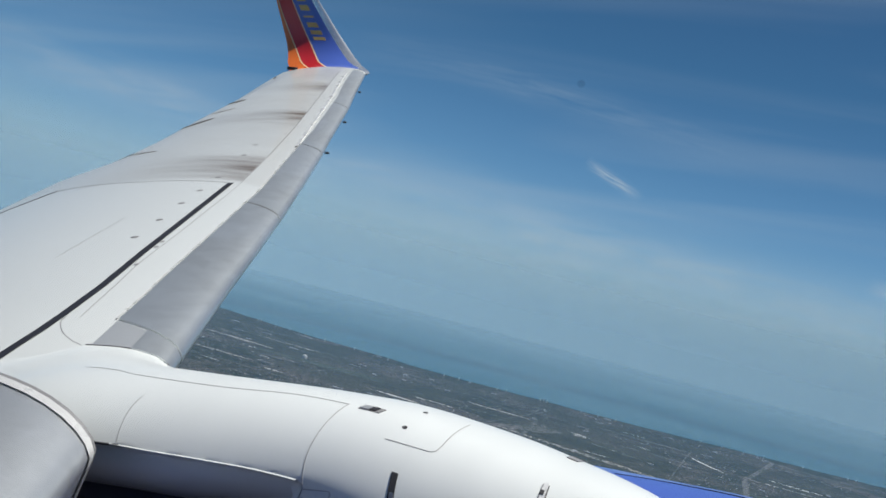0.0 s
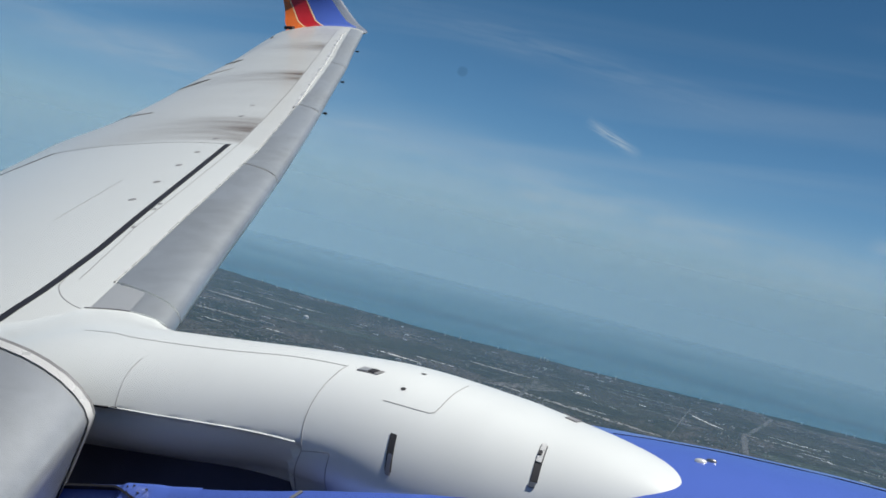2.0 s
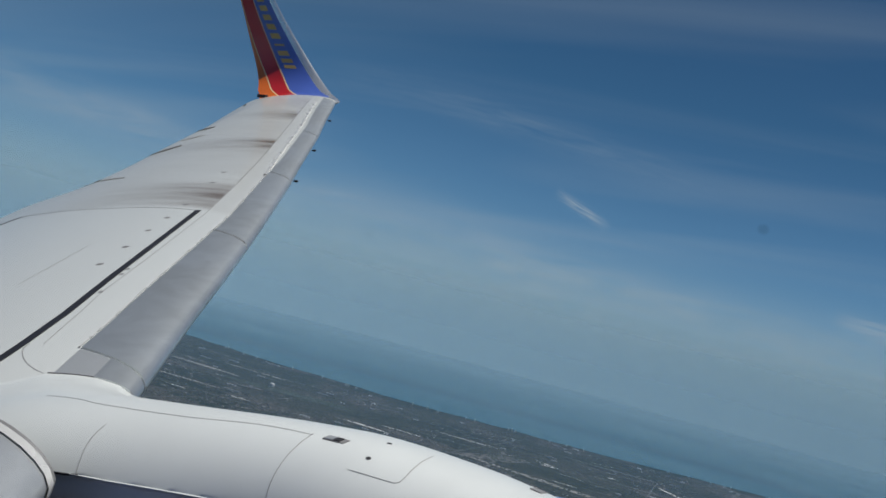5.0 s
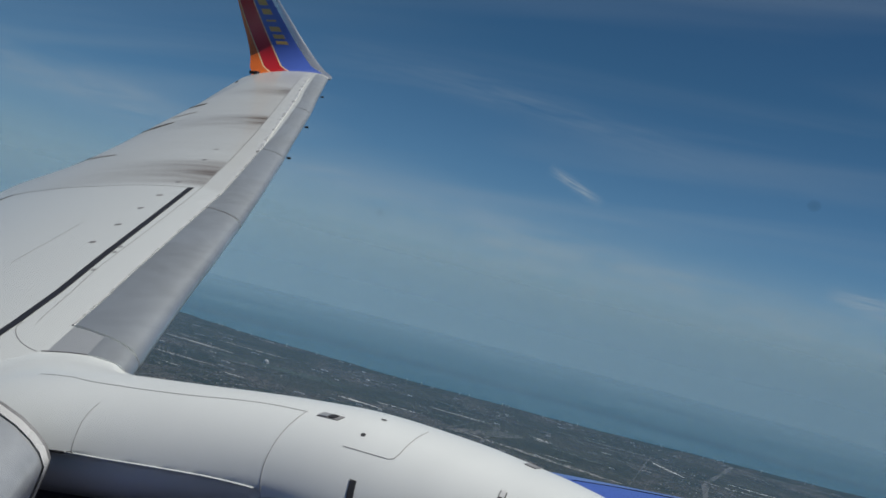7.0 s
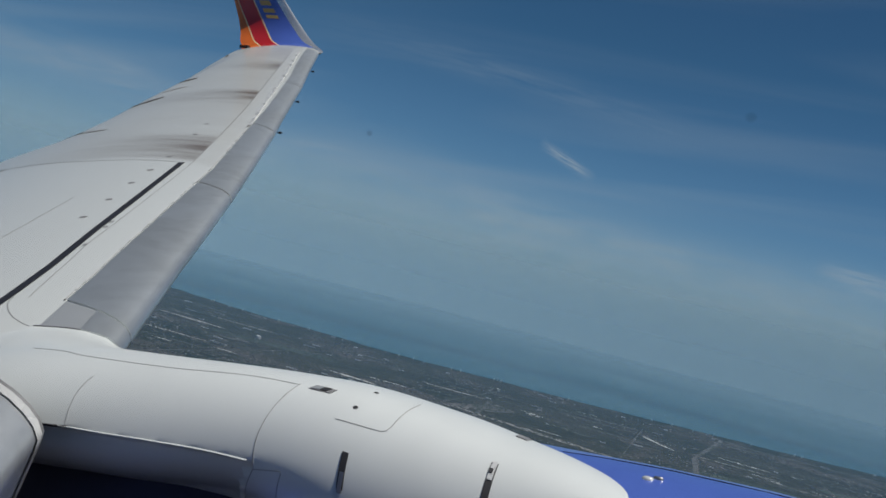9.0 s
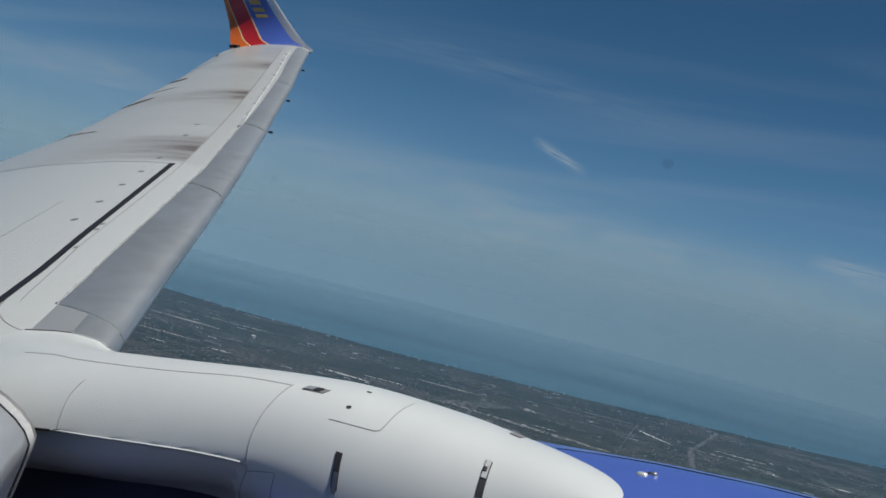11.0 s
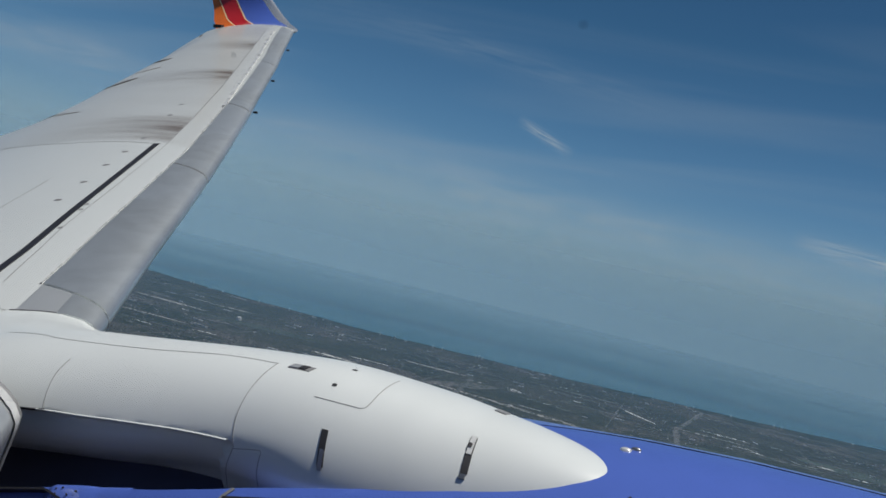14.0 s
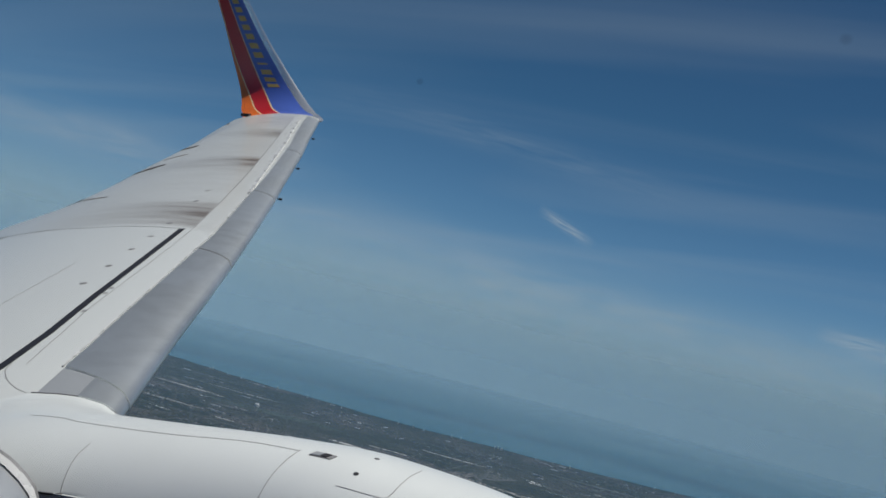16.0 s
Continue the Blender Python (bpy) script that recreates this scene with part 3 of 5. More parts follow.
def winglet():
    rows, cuts = 46, 8
    v, idx = [], []
    pal = [EDGE, BLUE, CREAM, RED, CREAM, ORANGE, ORANGE]
    mats = [EDGE, BLUE, CREAM, RED, ORANGE]
    for i in range(rows):
        s = i / (rows - 1)
        e = band_edges(s)
        fr = []
        for a, b in zip(e[:-1], e[1:]):
            fr += [a + (b - a) * k / cuts for k in range(cuts)]
        fr.append(1.0)
        v += [winglet_point(s, u, 1) for u in reversed(fr)]
        v += [winglet_point(s, u, -1) for u in fr[1:]]
    c = 2 * (7 * cuts + 1) - 1
    f = grid_faces(rows, c)
    for i in range(rows - 1):
        for j in range(c - 1):
            k = (7 * cuts - 1 - j) if j < 7 * cuts else (j - 7 * cuts)
            idx.append(mats.index(pal[k // cuts]))
    f.append(tuple(range((rows - 1) * c, rows * c))); idx.append(1)
    w = part("winglet", v, f, mats, airplane, "upswept winglet banded orange, red and blue, polished front edge", index=idx)
    sharp(w, 50)
    # plain gold bars where the lettering stands
    for k in range(13):
        s = 0.46 + k * 0.0425
        ln = 0.35 if k == 3 else 1.0
        p = [winglet_point(s + ds, 0.39 + du + 0.05 * (s - 0.46), 1, h) for ds in (-0.013 * ln, 0.013 * ln) for du, h in ((-0.10, -0.004), (-0.10, 0.003), (0.10, 0.003), (0.10, -0.004))]
        part("letter_bar", p, [(0, 1, 2, 3), (4, 5, 6, 7), (0, 1, 5, 4), (1, 2, 6, 5), (2, 3, 7, 6)], GOLD, w, smooth=False)
    # dark tail light at the foot of the winglet
    q = Vector((-11.20, 17.16, -0.10))
    vv = [q + Vector((dx, dy, dz)) for dx in (0.08, -0.09) for dy, dz in ((-0.04, -0.03), (0.04, -0.03), (0.04, 0.025), (-0.04, 0.025))]
    part("tail_light", vv, [(0, 1, 2, 3), (7, 6, 5, 4), (0, 4, 5, 1), (1, 5, 6, 2), (2, 6, 7, 3), (3, 7, 4, 0)], DARK, airplane, smooth=False)
    return w


winglet()

# ---- engine pylon: a long white fairing over the cowl
PYLON_Y, NOSE_X, NOSE_Z = 4.765, -0.642, -1.442


def pylon_profile(x):
    """Crest height, half width and cap height of the fairing at station x."""
    s = min(max((x + 1.9) / (NOSE_X + 1.9), 0.0), 1.0)
    taper = math.sqrt(max(1 - s ** 2.382, 0.0))
    w = 1.01 * smooth_table(x, (-5.6, -3.5, -2.7, -1.9), (0.65, 0.515, 0.418, 0.340)) * taper
    kx, kz = (-5.6, -4.4, -3.5, -2.7, -1.9, -1.4, -1.1), (-2.0, -1.66, -1.382, -1.282, -1.237, -1.279, -1.318)
    top = smooth_table(x, kx, kz)
    if x > -1.9:
        top = NOSE_Z + (-1.237 - NOSE_Z) * (1 - s * s) ** 0.75 + (top + 1.237) * (1 - s)
    cap = 1.01 * smooth_table(x, (-5.6, -3.5, -2.7, -1.9), (0.1, 0.38, 0.44, 0.385)) * taper
    return top, w, cap


def lap_of(x):
    """Where the fairing's lower edge laps over the wall behind."""
    return lerp_table(x, (-3.1, -2.814, -2.537, -2.26, -2.0), (0.436, 0.445, 0.460, 0.484, 0.512))


def pylon_point(x, a, lift=0.0):
    """Skin of the fairing at station x; a runs from -1 (inboard foot) over 0 (crest) to 1 (outboard foot)."""
    top, w, cap = pylon_profile(x)
    th = max(-1.0, min(1.0, a * 1.4)) * math.pi / 2
    tuck = 1 - 7.0 * max(abs(a) - 0.46, 0.0) ** 2 * smooth_table(x, (-2.6, -2.0, -1.6), (1.0, 0.6, 0.0))
    full = 1.0 + (smooth_table(x, (-2.6, -2.1, -1.6, -1.2, -0.8), (0.0, 0.22, 0.5, 0.62, 0.5)) if a > 0 else 0.03)
    y = PYLON_Y + (w * full + lift) * tuck * math.sin(th)
    z = top + lift - cap + cap * math.cos(th)
    # below the lap the wall stands back under the fairing's edge
    lap = lap_of(x)
    back = min(max((abs(a) - lap) / 0.02, 0.0), 1.0) * smooth_table(x + 0.5 * max(abs(a) - 0.54, 0.0), (-2.035, -2.015), (1.0, 0.0))
    y -= math.copysign(0.03 * back + 0.10 * max(abs(a) - lap, 0.0) * back, a)
    if abs(a) > 1 / 1.4:
        z -= (abs(a) - 1 / 1.4) * 2.2
    return Vector((x, y, z))


pylon_xs = list(np.linspace(-5.6, -1.9, 110)) + [-1.9 + (NOSE_X + 1.9) * math.sin(k) for k in np.linspace(0, math.pi / 2, 50)[1:]]
pylon_as = np.linspace(-1, 1, 161)
foot_of = lambda x: lerp_table(x, (-5.6, -3.0, -2.06, -1.98, -0.65), (0.81, 0.81, 0.785, 1.0, 1.0))
pylon = part("engine_pylon", [pylon_point(x, math.copysign(min(abs(a), foot_of(x)), a)) for x in pylon_xs for a in pylon_as], grid_faces(len(pylon_xs), 161, flip=True), WHITE, airplane, "glossy white engine pylon fairing")
sharp(pylon, 40)


def pylon_ribbon(name, points, width, mat, lift=0.004, parent=None, steps=40, label=""):
    ts = np.linspace(0, len(points) - 1, steps)
    table = smooth_table if name in ("ring_joint", "panel_joint") and len(points) > 2 else lerp_table
    xx, aa = [[table(t, range(len(points)), [p[k] for p in points]) for t in ts] for k in range(2)]
    mid = [pylon_point(x, a) for x, a in zip(xx, aa)]
    v = []
    for k in range(steps):
        d = mid[min(k + 1, steps - 1)] - mid[max(k - 1, 0)]
        e = pylon_point(xx[k], aa[k] + 0.02) - pylon_point(xx[k], aa[k] - 0.02)
        g = pylon_point(xx[k] + 0.02, aa[k]) - pylon_point(xx[k] - 0.02, aa[k])
        nn = g.cross(e).normalized()
        if (nn - Vector()).dot(Vector((0, (mid[k].y - PYLON_Y), mid[k].z + 1.9))) < 0:
            nn = -nn
        s = d.cross(nn).normalized() * width / 2
        v += [mid[k] - s - nn * 0.01, mid[k] - s + nn * lift, mid[k] + s + nn * lift, mid[k] + s - nn * 0.01]
    return part(name, v, grid_faces(steps, 4), mat, parent or pylon, label, smooth=False)


pylon_ribbon("ring_joint", [(-1.99, -0.053), (-2.0, -0.14), (-2.015, -0.28), (-2.018, -0.40), (-2.003, -0.51), (-2.0, -0.54), (-2.045, -0.65), (-2.09, -0.745)], 0.0026, FINE, lift=0.0015)
pylon_ribbon("ring_joint", [(-2.855, -0.20), (-2.862, -0.25), (-2.860, -0.31), (-2.845, -0.385), (-2.822, -0.47)], 0.0026, FINE, lift=0.0015)
pylon_ribbon("panel_joint", [(-2.93, -0.446), (-2.82, -0.440)], 0.007, DARK, lift=0.002, steps=8)
pylon_ribbon("panel_joint", [(-3.36, -0.012), (-3.153, -0.033), (-2.995, -0.063), (-2.545, -0.082), (-2.213, -0.058), (-1.99, -0.063)], 0.0026, FINE, lift=0.0015)
pylon_ribbon("lap_edge", [(x, 0.004 - lap_of(x)) for x in np.linspace(-2.86, -2.03, 12)], 0.0045, WHITE, lift=0.004, steps=60)
pylon_ribbon("door_joint", [(-2.0, -0.54), (-1.89, -0.522), (-1.882, -0.53), (-1.90, -0.62), (-1.92, -0.72)], 0.0026, FINE, lift=0.0015)
pylon_ribbon("hatch_joint", [(-1.762, -0.227), (-1.66, -0.220), (-1.585, -0.213), (-1.568, -0.20), (-1.560, -0.16), (-1.556, -0.05), (-1.557, 0.088)], 0.0026, FINE, lift=0.0015, steps=60)
pylon_ribbon("foot_seal", [(x, 0.007 - foot_of(x)) for x in (-3.1, -2.6, -2.2, -2.06)], 0.03, DARK, lift=0.003)


def pylon_patch(name, x0, x1, a0, a1, mat, lift, n=8, skew=0.0):
    v = [pylon_point(x + skew * k / (n - 1), a, h) for h in (lift, -0.01) for k, a in enumerate(np.linspace(a0, a1, n)) for x in (x0, x1)]
    m = 2 * n
    f = grid_faces(n, 2) + [(2 * k, 2 * k + 2, 2 * k + 2 + m, 2 * k + m) for k in range(n - 1)] + [(2 * k + 1, 2 * k + 3, 2 * k + 3 + m, 2 * k + 1 + m) for k in range(n - 1)]
    f += [(0, 1, 1 + m, m), (m - 2, m - 1, 2 * m - 1, 2 * m - 2)]
    return part(name, v, f, mat, pylon, smooth=False)


def pylon_vent():
    pylon_patch("vent", -1.940, -1.850, -0.083, -0.040, JOINT, 0.003, skew=0.012)
    pylon_patch("vent_flap", -1.934, -1.898, -0.078, -0.045, PALE, 0.006, skew=0.010)
    pylon_patch("vent_throat", -1.894, -1.868, -0.078, -0.045, DARK, 0.006, skew=0.010)


def pylon_slot(x, a0, a1, lit):
    pylon_patch("drain_slot", x - 0.011, x + 0.013, a0, a1, DARK, 0.003, skew=0.012 if lit else 0.018, n=14)
    if lit:
        m = a0 + (a1 - a0) * 0.52
        pylon_patch("slot_tray", x - 0.008, x + 0.010, a0 + 0.006, m, RIM, 0.006, skew=0.006)
        pylon_patch("slot_wedge", x - 0.004, x + 0.008, a0 + (a1 - a0) * 0.22, a0 + (a1 - a0) * 0.34, DARK, 0.009, n=4)
        pylon_patch("slot_foot", x + 0.001, x + 0.021, a1 - 0.028, a1 - 0.004, STEEL, 0.006, n=4)
    else:
        pylon_patch("slot_tray", x + 0.006, x + 0.022, a0 + (a1 - a0) * 0.55, a1 - 0.015, STEEL, 0.005, skew=0.006)


def wing_fillet():
    """The smooth white fairing that blends the wing's front into the pylon."""
    foot = [(inner_edge(u), u) for u in (0.30, 0.22, 0.15, 0.105, 0.07, 0.045, 0.018, 0.003)]
    side_a = [wing_point(y, u, 1, 0.005) for y, u in foot] + [pylon_point(-3.03, 0.27, 0.004), pylon_point(-2.88, 0.21, 0.003)]
    lean = [(wing_point(y - 0.05, u) - wing_point(y, u)).normalized() for y, u in foot] + [Vector((0.2, -1, 0.1)), Vector((0.2, -1, 0.1))]
    side_b = [(-4.6, -0.10), (-4.1, -0.09), (-3.75, -0.08), (-3.55, -0.07), (-3.4, -0.06), (-3.25, -0.03), (-3.13, 0.0), (-3.05, 0.04), (-2.95, 0.09), (-2.84, 0.15)]
    n, m = 60, 16
    v = []
    for f in np.linspace(0, len(side_a) - 1, n):
        a = Vector([lerp_table(f, range(len(side_a)), [p[k] for p in side_a]) for k in range(3)])
        x, w = [lerp_table(f, range(len(side_b)), [p[k] for p in side_b]) for k in range(2)]
        b = pylon_point(x, w, -0.002)
        reach = (a - b).length / 3
        along = (pylon_point(x, w + 0.02) - pylon_point(x, w - 0.02)).normalized()
        out = Vector([lerp_table(f, range(len(lean)), [p[k] for p in lean]) for k in range(3)])
        c, d = a + out * reach * lerp_table(f, (2, 4, 8), (1.0, 0.5, 0.2)), b + along * reach * lerp_table(f, (4, 8), (1.0, 0.4))
        for t in np.linspace(0, 1, m):
            v.append(a * (1 - t) ** 3 + c * 3 * t * (1 - t) ** 2 + d * 3 * t * t * (1 - t) + b * t ** 3)
    part("wing_fillet", v, grid_faces(n, m, flip=True), WHITE, pylon, "smooth white fairing between wing and pylon")
    ribbon("fillet_joint", [(y + 0.006, u) for y, u in foot[3:]], 0.006, JOINT, airplane, lift=0.009, steps=50)


wing_fillet()
pylon_vent()
pylon_slot(-1.668, -0.362, -0.515, False)
pylon_slot(-1.172, -0.163, -0.372, True)


def pylon_hole(x, a, r, mat=DARK, name="access_hole"):
    p = pylon_point(x, a)
    g = (pylon_point(x + 0.01, a) - p).normalized(); e = (pylon_point(x, a + 0.01) - p).normalized()
    n = g.cross(e).normalized()
    n = n if n.z > 0 else -n
    v = [p + (g * math.cos(k) + e * math.sin(k)) * r * s + n * h for s, h in ((1.1, 0.0003), (1.0, 0.0008), (0.7, 0.0008)) for k in np.linspace(0, 2 * math.pi, 14, endpoint=False)]
    part(name, v, grid_faces(3, 14, True) + [tuple(range(28, 42))], mat, pylon)


pylon_hole(-1.723, -0.126, 0.0095)
pylon_hole(-1.723, 0.054, 0.010)
for x, a in ((-2.07, -0.20), (-2.075, -0.30), (-2.075, -0.38), (-2.06, -0.46), (-2.05, -0.56), (-2.82, -0.33), (-2.81, -0.40), (-2.80, -0.45), (-1.50, -0.12)):
    pylon_hole(x, a, 0.0018, RIM, "rivet")
pylon_patch("crest_notch", -1.20, -1.155, 0.15, 0.21, JOINT, 0.004)

# ---- engine cowl
NX = (-3.4, -2.9, -2.4, -2.0, -1.75, -1.55, -1.17, -0.7, -0.34, 0.0, 0.35, 0.7, 0.9, 0.98, 1.0)
NR = (0.93, 0.985, 1.008, 1.014, 1.016, 1.019, 1.032, 1.045, 1.044, 1.030, 1.01, 0.98, 0.92, 0.88, 0.83)
ENGINE_Y, ENGINE_Z = 4.888, -2.438


def trench_lip(x):
    """Half angle of the open trench in the top of the cowl."""
    return lerp_table(x, (-3.4, -3.0, -2.6, -2.2, -2.0, -1.9, -1.7, -1.5, -1.3), (0.885, 0.805, 0.722, 0.635, 0.583, 0.552, 0.50, 0.452, 0.395))


def cowl_point(x, th, lift=0.0):
    r = lerp_table(x, NX, NR) + lift
    # the trench in which the pylon's rear stands
    side = abs((th + math.pi) % (2 * math.pi) - math.pi)
    r -= 0.22 * min(max((trench_lip(x) - side) / 0.02, 0.0), 1.0) * lerp_table(x, (-1.99, -1.93, -1.7, -1.45), (1.0, 0.5, 0.4, 0.0))
    return Vector((x, ENGINE_Y + r * math.sin(th), ENGINE_Z + r * math.cos(th)))



def smooth_stations(xs, n):
    return np.interp(np.linspace(0, len(xs) - 1, n), range(len(xs)), xs)


def cowl_angles(x):
    """Angles of one ring, with a pair of columns on each lip of the trench."""
    lip = trench_lip(x)
    return [lip * 0.6 * k / 9 for k in range(9)] + [lip * 0.6, lip - 0.02, lip] + [lip + (2 * math.pi - 2 * lip) * k / 187 for k in range(1, 188)] + [lip * -1 + 0.02 + 2 * math.pi] + [2 * math.pi - lip * 0.6 * k / 9 for k in range(9, -1, -1)][:-1]


cv = []
st = smooth_stations(NX, 127)
RING = len(cowl_angles(0.0))
for x in st:
    cv += [cowl_point(x, th) for th in cowl_angles(x)]
for x, r in ((0.9, 0.77), (0.5, 0.74), (-0.6, 0.76)):
    cv += [Vector((x, ENGINE_Y + r * math.sin(th), ENGINE_Z + r * math.cos(th))) for th in cowl_angles(x)]
# the trench faces behind x -1.95 take the navy with the shade painted in
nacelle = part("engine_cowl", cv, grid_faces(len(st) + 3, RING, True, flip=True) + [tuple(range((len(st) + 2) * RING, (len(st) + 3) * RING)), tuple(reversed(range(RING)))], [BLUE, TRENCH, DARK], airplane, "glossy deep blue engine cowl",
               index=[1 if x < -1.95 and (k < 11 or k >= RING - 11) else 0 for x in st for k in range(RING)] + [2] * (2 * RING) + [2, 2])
sharp(nacelle, 50)


def cowl_ribbon(name, points, width, mat, lift=0.004, steps=24, label=""):
    ts = np.linspace(0, len(points) - 1, steps)
    xx = np.interp(ts, range(len(points)), [p[0] for p in points]); tt = np.interp(ts, range(len(points)), [p[1] for p in points])
    mid = [cowl_point(x, t) for x, t in zip(xx, tt)]
    v = []
    for k in range(steps):
        d = mid[min(k + 1, steps - 1)] - mid[max(k - 1, 0)]
        nn = Vector((0, math.sin(tt[k]), math.cos(tt[k])))
        s = d.cross(nn).normalized() * width / 2
        v += [mid[k] - s - nn * 0.01, mid[k] - s + nn * lift, mid[k] + s + nn * lift, mid[k] + s - nn * 0.01]
    return part(name, v, grid_faces(steps, 4), mat, nacelle, label, smooth=False)


cowl_ribbon("cowl_joint", [(-1.95, -0.605), (-1.77, -0.568), (-1.63, -0.538), (-1.4, -0.50), (-0.7, -0.46)], 0.010, SEAL)
cowl_ribbon("cowl_joint", [(-1.925, -0.562), (-1.95, -0.60), (-1.968, -0.65), (-1.98, -0.9)], 0.012, JOINT)
cowl_ribbon("cowl_clip", [(-1.958, -0.615), (-1.966, -0.645)], 0.014, CHROME, 0.008, 6)
cowl_ribbon("cowl_joint", [(-0.62, -0.24), (-0.631, -0.27), (-0.631, -0.365), (-0.63, -0.6)], 0.006, SEAL)
cowl_ribbon("cowl_joint", [(-1.072, 0.20), (-0.95, 0.235), (-0.843, 0.25), (-0.64, 0.26), (0.5, 0.26)], 0.004, SEAL, 0.002)
cowl_ribbon("latch_slot", [(-0.711, -0.305), (-0.713, -0.345), (-0.711, -0.39)], 0.022, STEEL, 0.006, 10)
cowl_ribbon("latch_tongue", [(-0.711, -0.318), (-0.712, -0.335)], 0.014, CHROME, 0.010, 6)


def cowl_mark():
    """A chipped latch: a bright blob with a grey tail."""
    for name, x, t, r, sx, mat in (("latch_mark", -0.716, 0.058, 0.017, 1.3, RIM), ("latch_tail", -0.685, 0.080, 0.010, 2.0, STEEL)):
        p = cowl_point(x, t)
        n = Vector((0, math.sin(t), math.cos(t))); e = Vector((0, math.cos(t), -math.sin(t)))
        v = [p + (Vector((1, 0, 0)) * math.cos(k) * sx + e * math.sin(k)) * r * s + n * h for s, h in ((1.0, -0.002), (0.85, 0.006), (0.4, 0.009)) for k in np.linspace(0, 2 * math.pi, 12, endpoint=False)]
        part(name, v, grid_faces(3, 12, True) + [tuple(range(24, 36))], mat, nacelle)


cowl_mark()


def hinge_fairing():
    """The raised blue hinge fairing on the lip of the trench, with bolts and a dark joint."""
    xs = np.linspace(-2.78, -2.30, 40)
    v = []
    for x in xs:
        h = 0.006 + 0.024 * lerp_table(x, (-2.64, -2.60, -2.47, -2.42), (0.0, 1.0, 0.6, 0.0))
        for d in np.linspace(-0.035, 0.20, 12):
            e = min((d + 0.035) / 0.01, (0.20 - d) / 0.10, 1.0)
            v.append(cowl_point(x, -(max(trench_lip(x) + d, trench_lip(x) + 0.001)), h * max(e, 0) - 0.002) + Vector((0, min(-d, 0.03) * 0.6 if d < 0 else 0, 0)))
    part("hinge_fairing", v, grid_faces(40, 12), BLUE, nacelle)
    cowl_ribbon("hinge_joint", [(x, -(trench_lip(x) + d)) for x, d in ((-3.0, 0.012), (-2.72, 0.014), (-2.63, 0.015), (-2.55, 0.05), (-2.47, 0.085), (-2.38, 0.11))], 0.008, SEAL, 0.034)
    for x, d in ((-2.585, 0.012), (-2.580, 0.03), (-2.53, 0.035), (-2.50, 0.022), (-2.56, 0.008)):
        t = -(trench_lip(x) + d)
        p = cowl_point(x, t, 0.026)
        n = Vector((0, math.sin(t), math.cos(t))); e = Vector((0, math.cos(t), -math.sin(t)))
        v = [p + (Vector((1, 0, 0)) * math.cos(k) + e * math.sin(k)) * 0.0035 * f + n * h for f, h in ((1, -0.03), (1, 0.003), (0.6, 0.005)) for k in np.linspace(0, 2 * math.pi, 8, endpoint=False)]
        part("bolt", v, grid_faces(3, 8, True) + [tuple(range(16, 24))], DARK, nacelle)


hinge_fairing()
# inlet lip and the dark fan face
lip = [Vector((x, ENGINE_Y + r * math.sin(t), ENGINE_Z + r * math.cos(t))) for x, r in ((0.90, 0.927), (0.985, 0.89), (1.012, 0.84), (0.985, 0.795), (0.88, 0.765)) for t in np.linspace(0, 2 * math.pi, 96, endpoint=False)]
part("inlet_lip", lip, grid_faces(5, 96, True, flip=True), CHROME, nacelle, "polished metal inlet lip")

# ---- fuselage side with the cabin window
FR, FZ = 1.82, -0.60
WX0, WX1, WZ0, WZ1 = -0.29, 0.10, -0.22, 0.14


def fuselage():
    xs = [-16.0, -11, -6, -3, -1.5, -0.6, WX0, -0.12, WX1, 0.5, 1.5, 3.0, 6.0, 11.0]
    a0, a1 = math.asin((WZ0 - FZ) / FR), math.asin((WZ1 - FZ) / FR)
    an = [a0, (a0 + a1) / 2] + list(np.linspace(a1, a0 + 2 * math.pi, 40))[:-1]
    v, f = [], []
    for r in (FR, FR - 0.07):
        for x in xs:
            v += [Vector((x, r * math.cos(a), FZ + r * math.sin(a))) for a in an]
    n, m = len(xs), len(an)
    hole = {(i, j) for i in range(n - 1) if WX0 <= xs[i] < WX1 for j in (0, 1)}
    for i in range(n - 1):
        for j in range(m):
            if (i, j) in hole:
                continue
            q = [i * m + j, i * m + (j + 1) % m, (i + 1) * m + (j + 1) % m, (i + 1) * m + j]
            f.append(tuple(q)); f.append(tuple(k + n * m for k in reversed(q)))
    i0, i1 = xs.index(WX0), xs.index(WX1)
    ring = [(i, 0) for i in range(i0, i1 + 1)] + [(i1, 1)] + [(i, 2) for i in range(i1, i0 - 1, -1)] + [(i0, 1)]
    for (a, b), (c, d) in zip(ring, ring[1:] + ring[:1]):
        f.append((a * m + b, c * m + d, n * m + c * m + d, n * m + a * m + b))
    for e in (0, n - 1):
        f.append(tuple(e * m + j for j in range(m)))
    body = part("fuselage", v, f, [NAVY], airplane, "deep blue painted fuselage skin", smooth=True)
    sharp(body, 30)
    return body


body = fuselage()


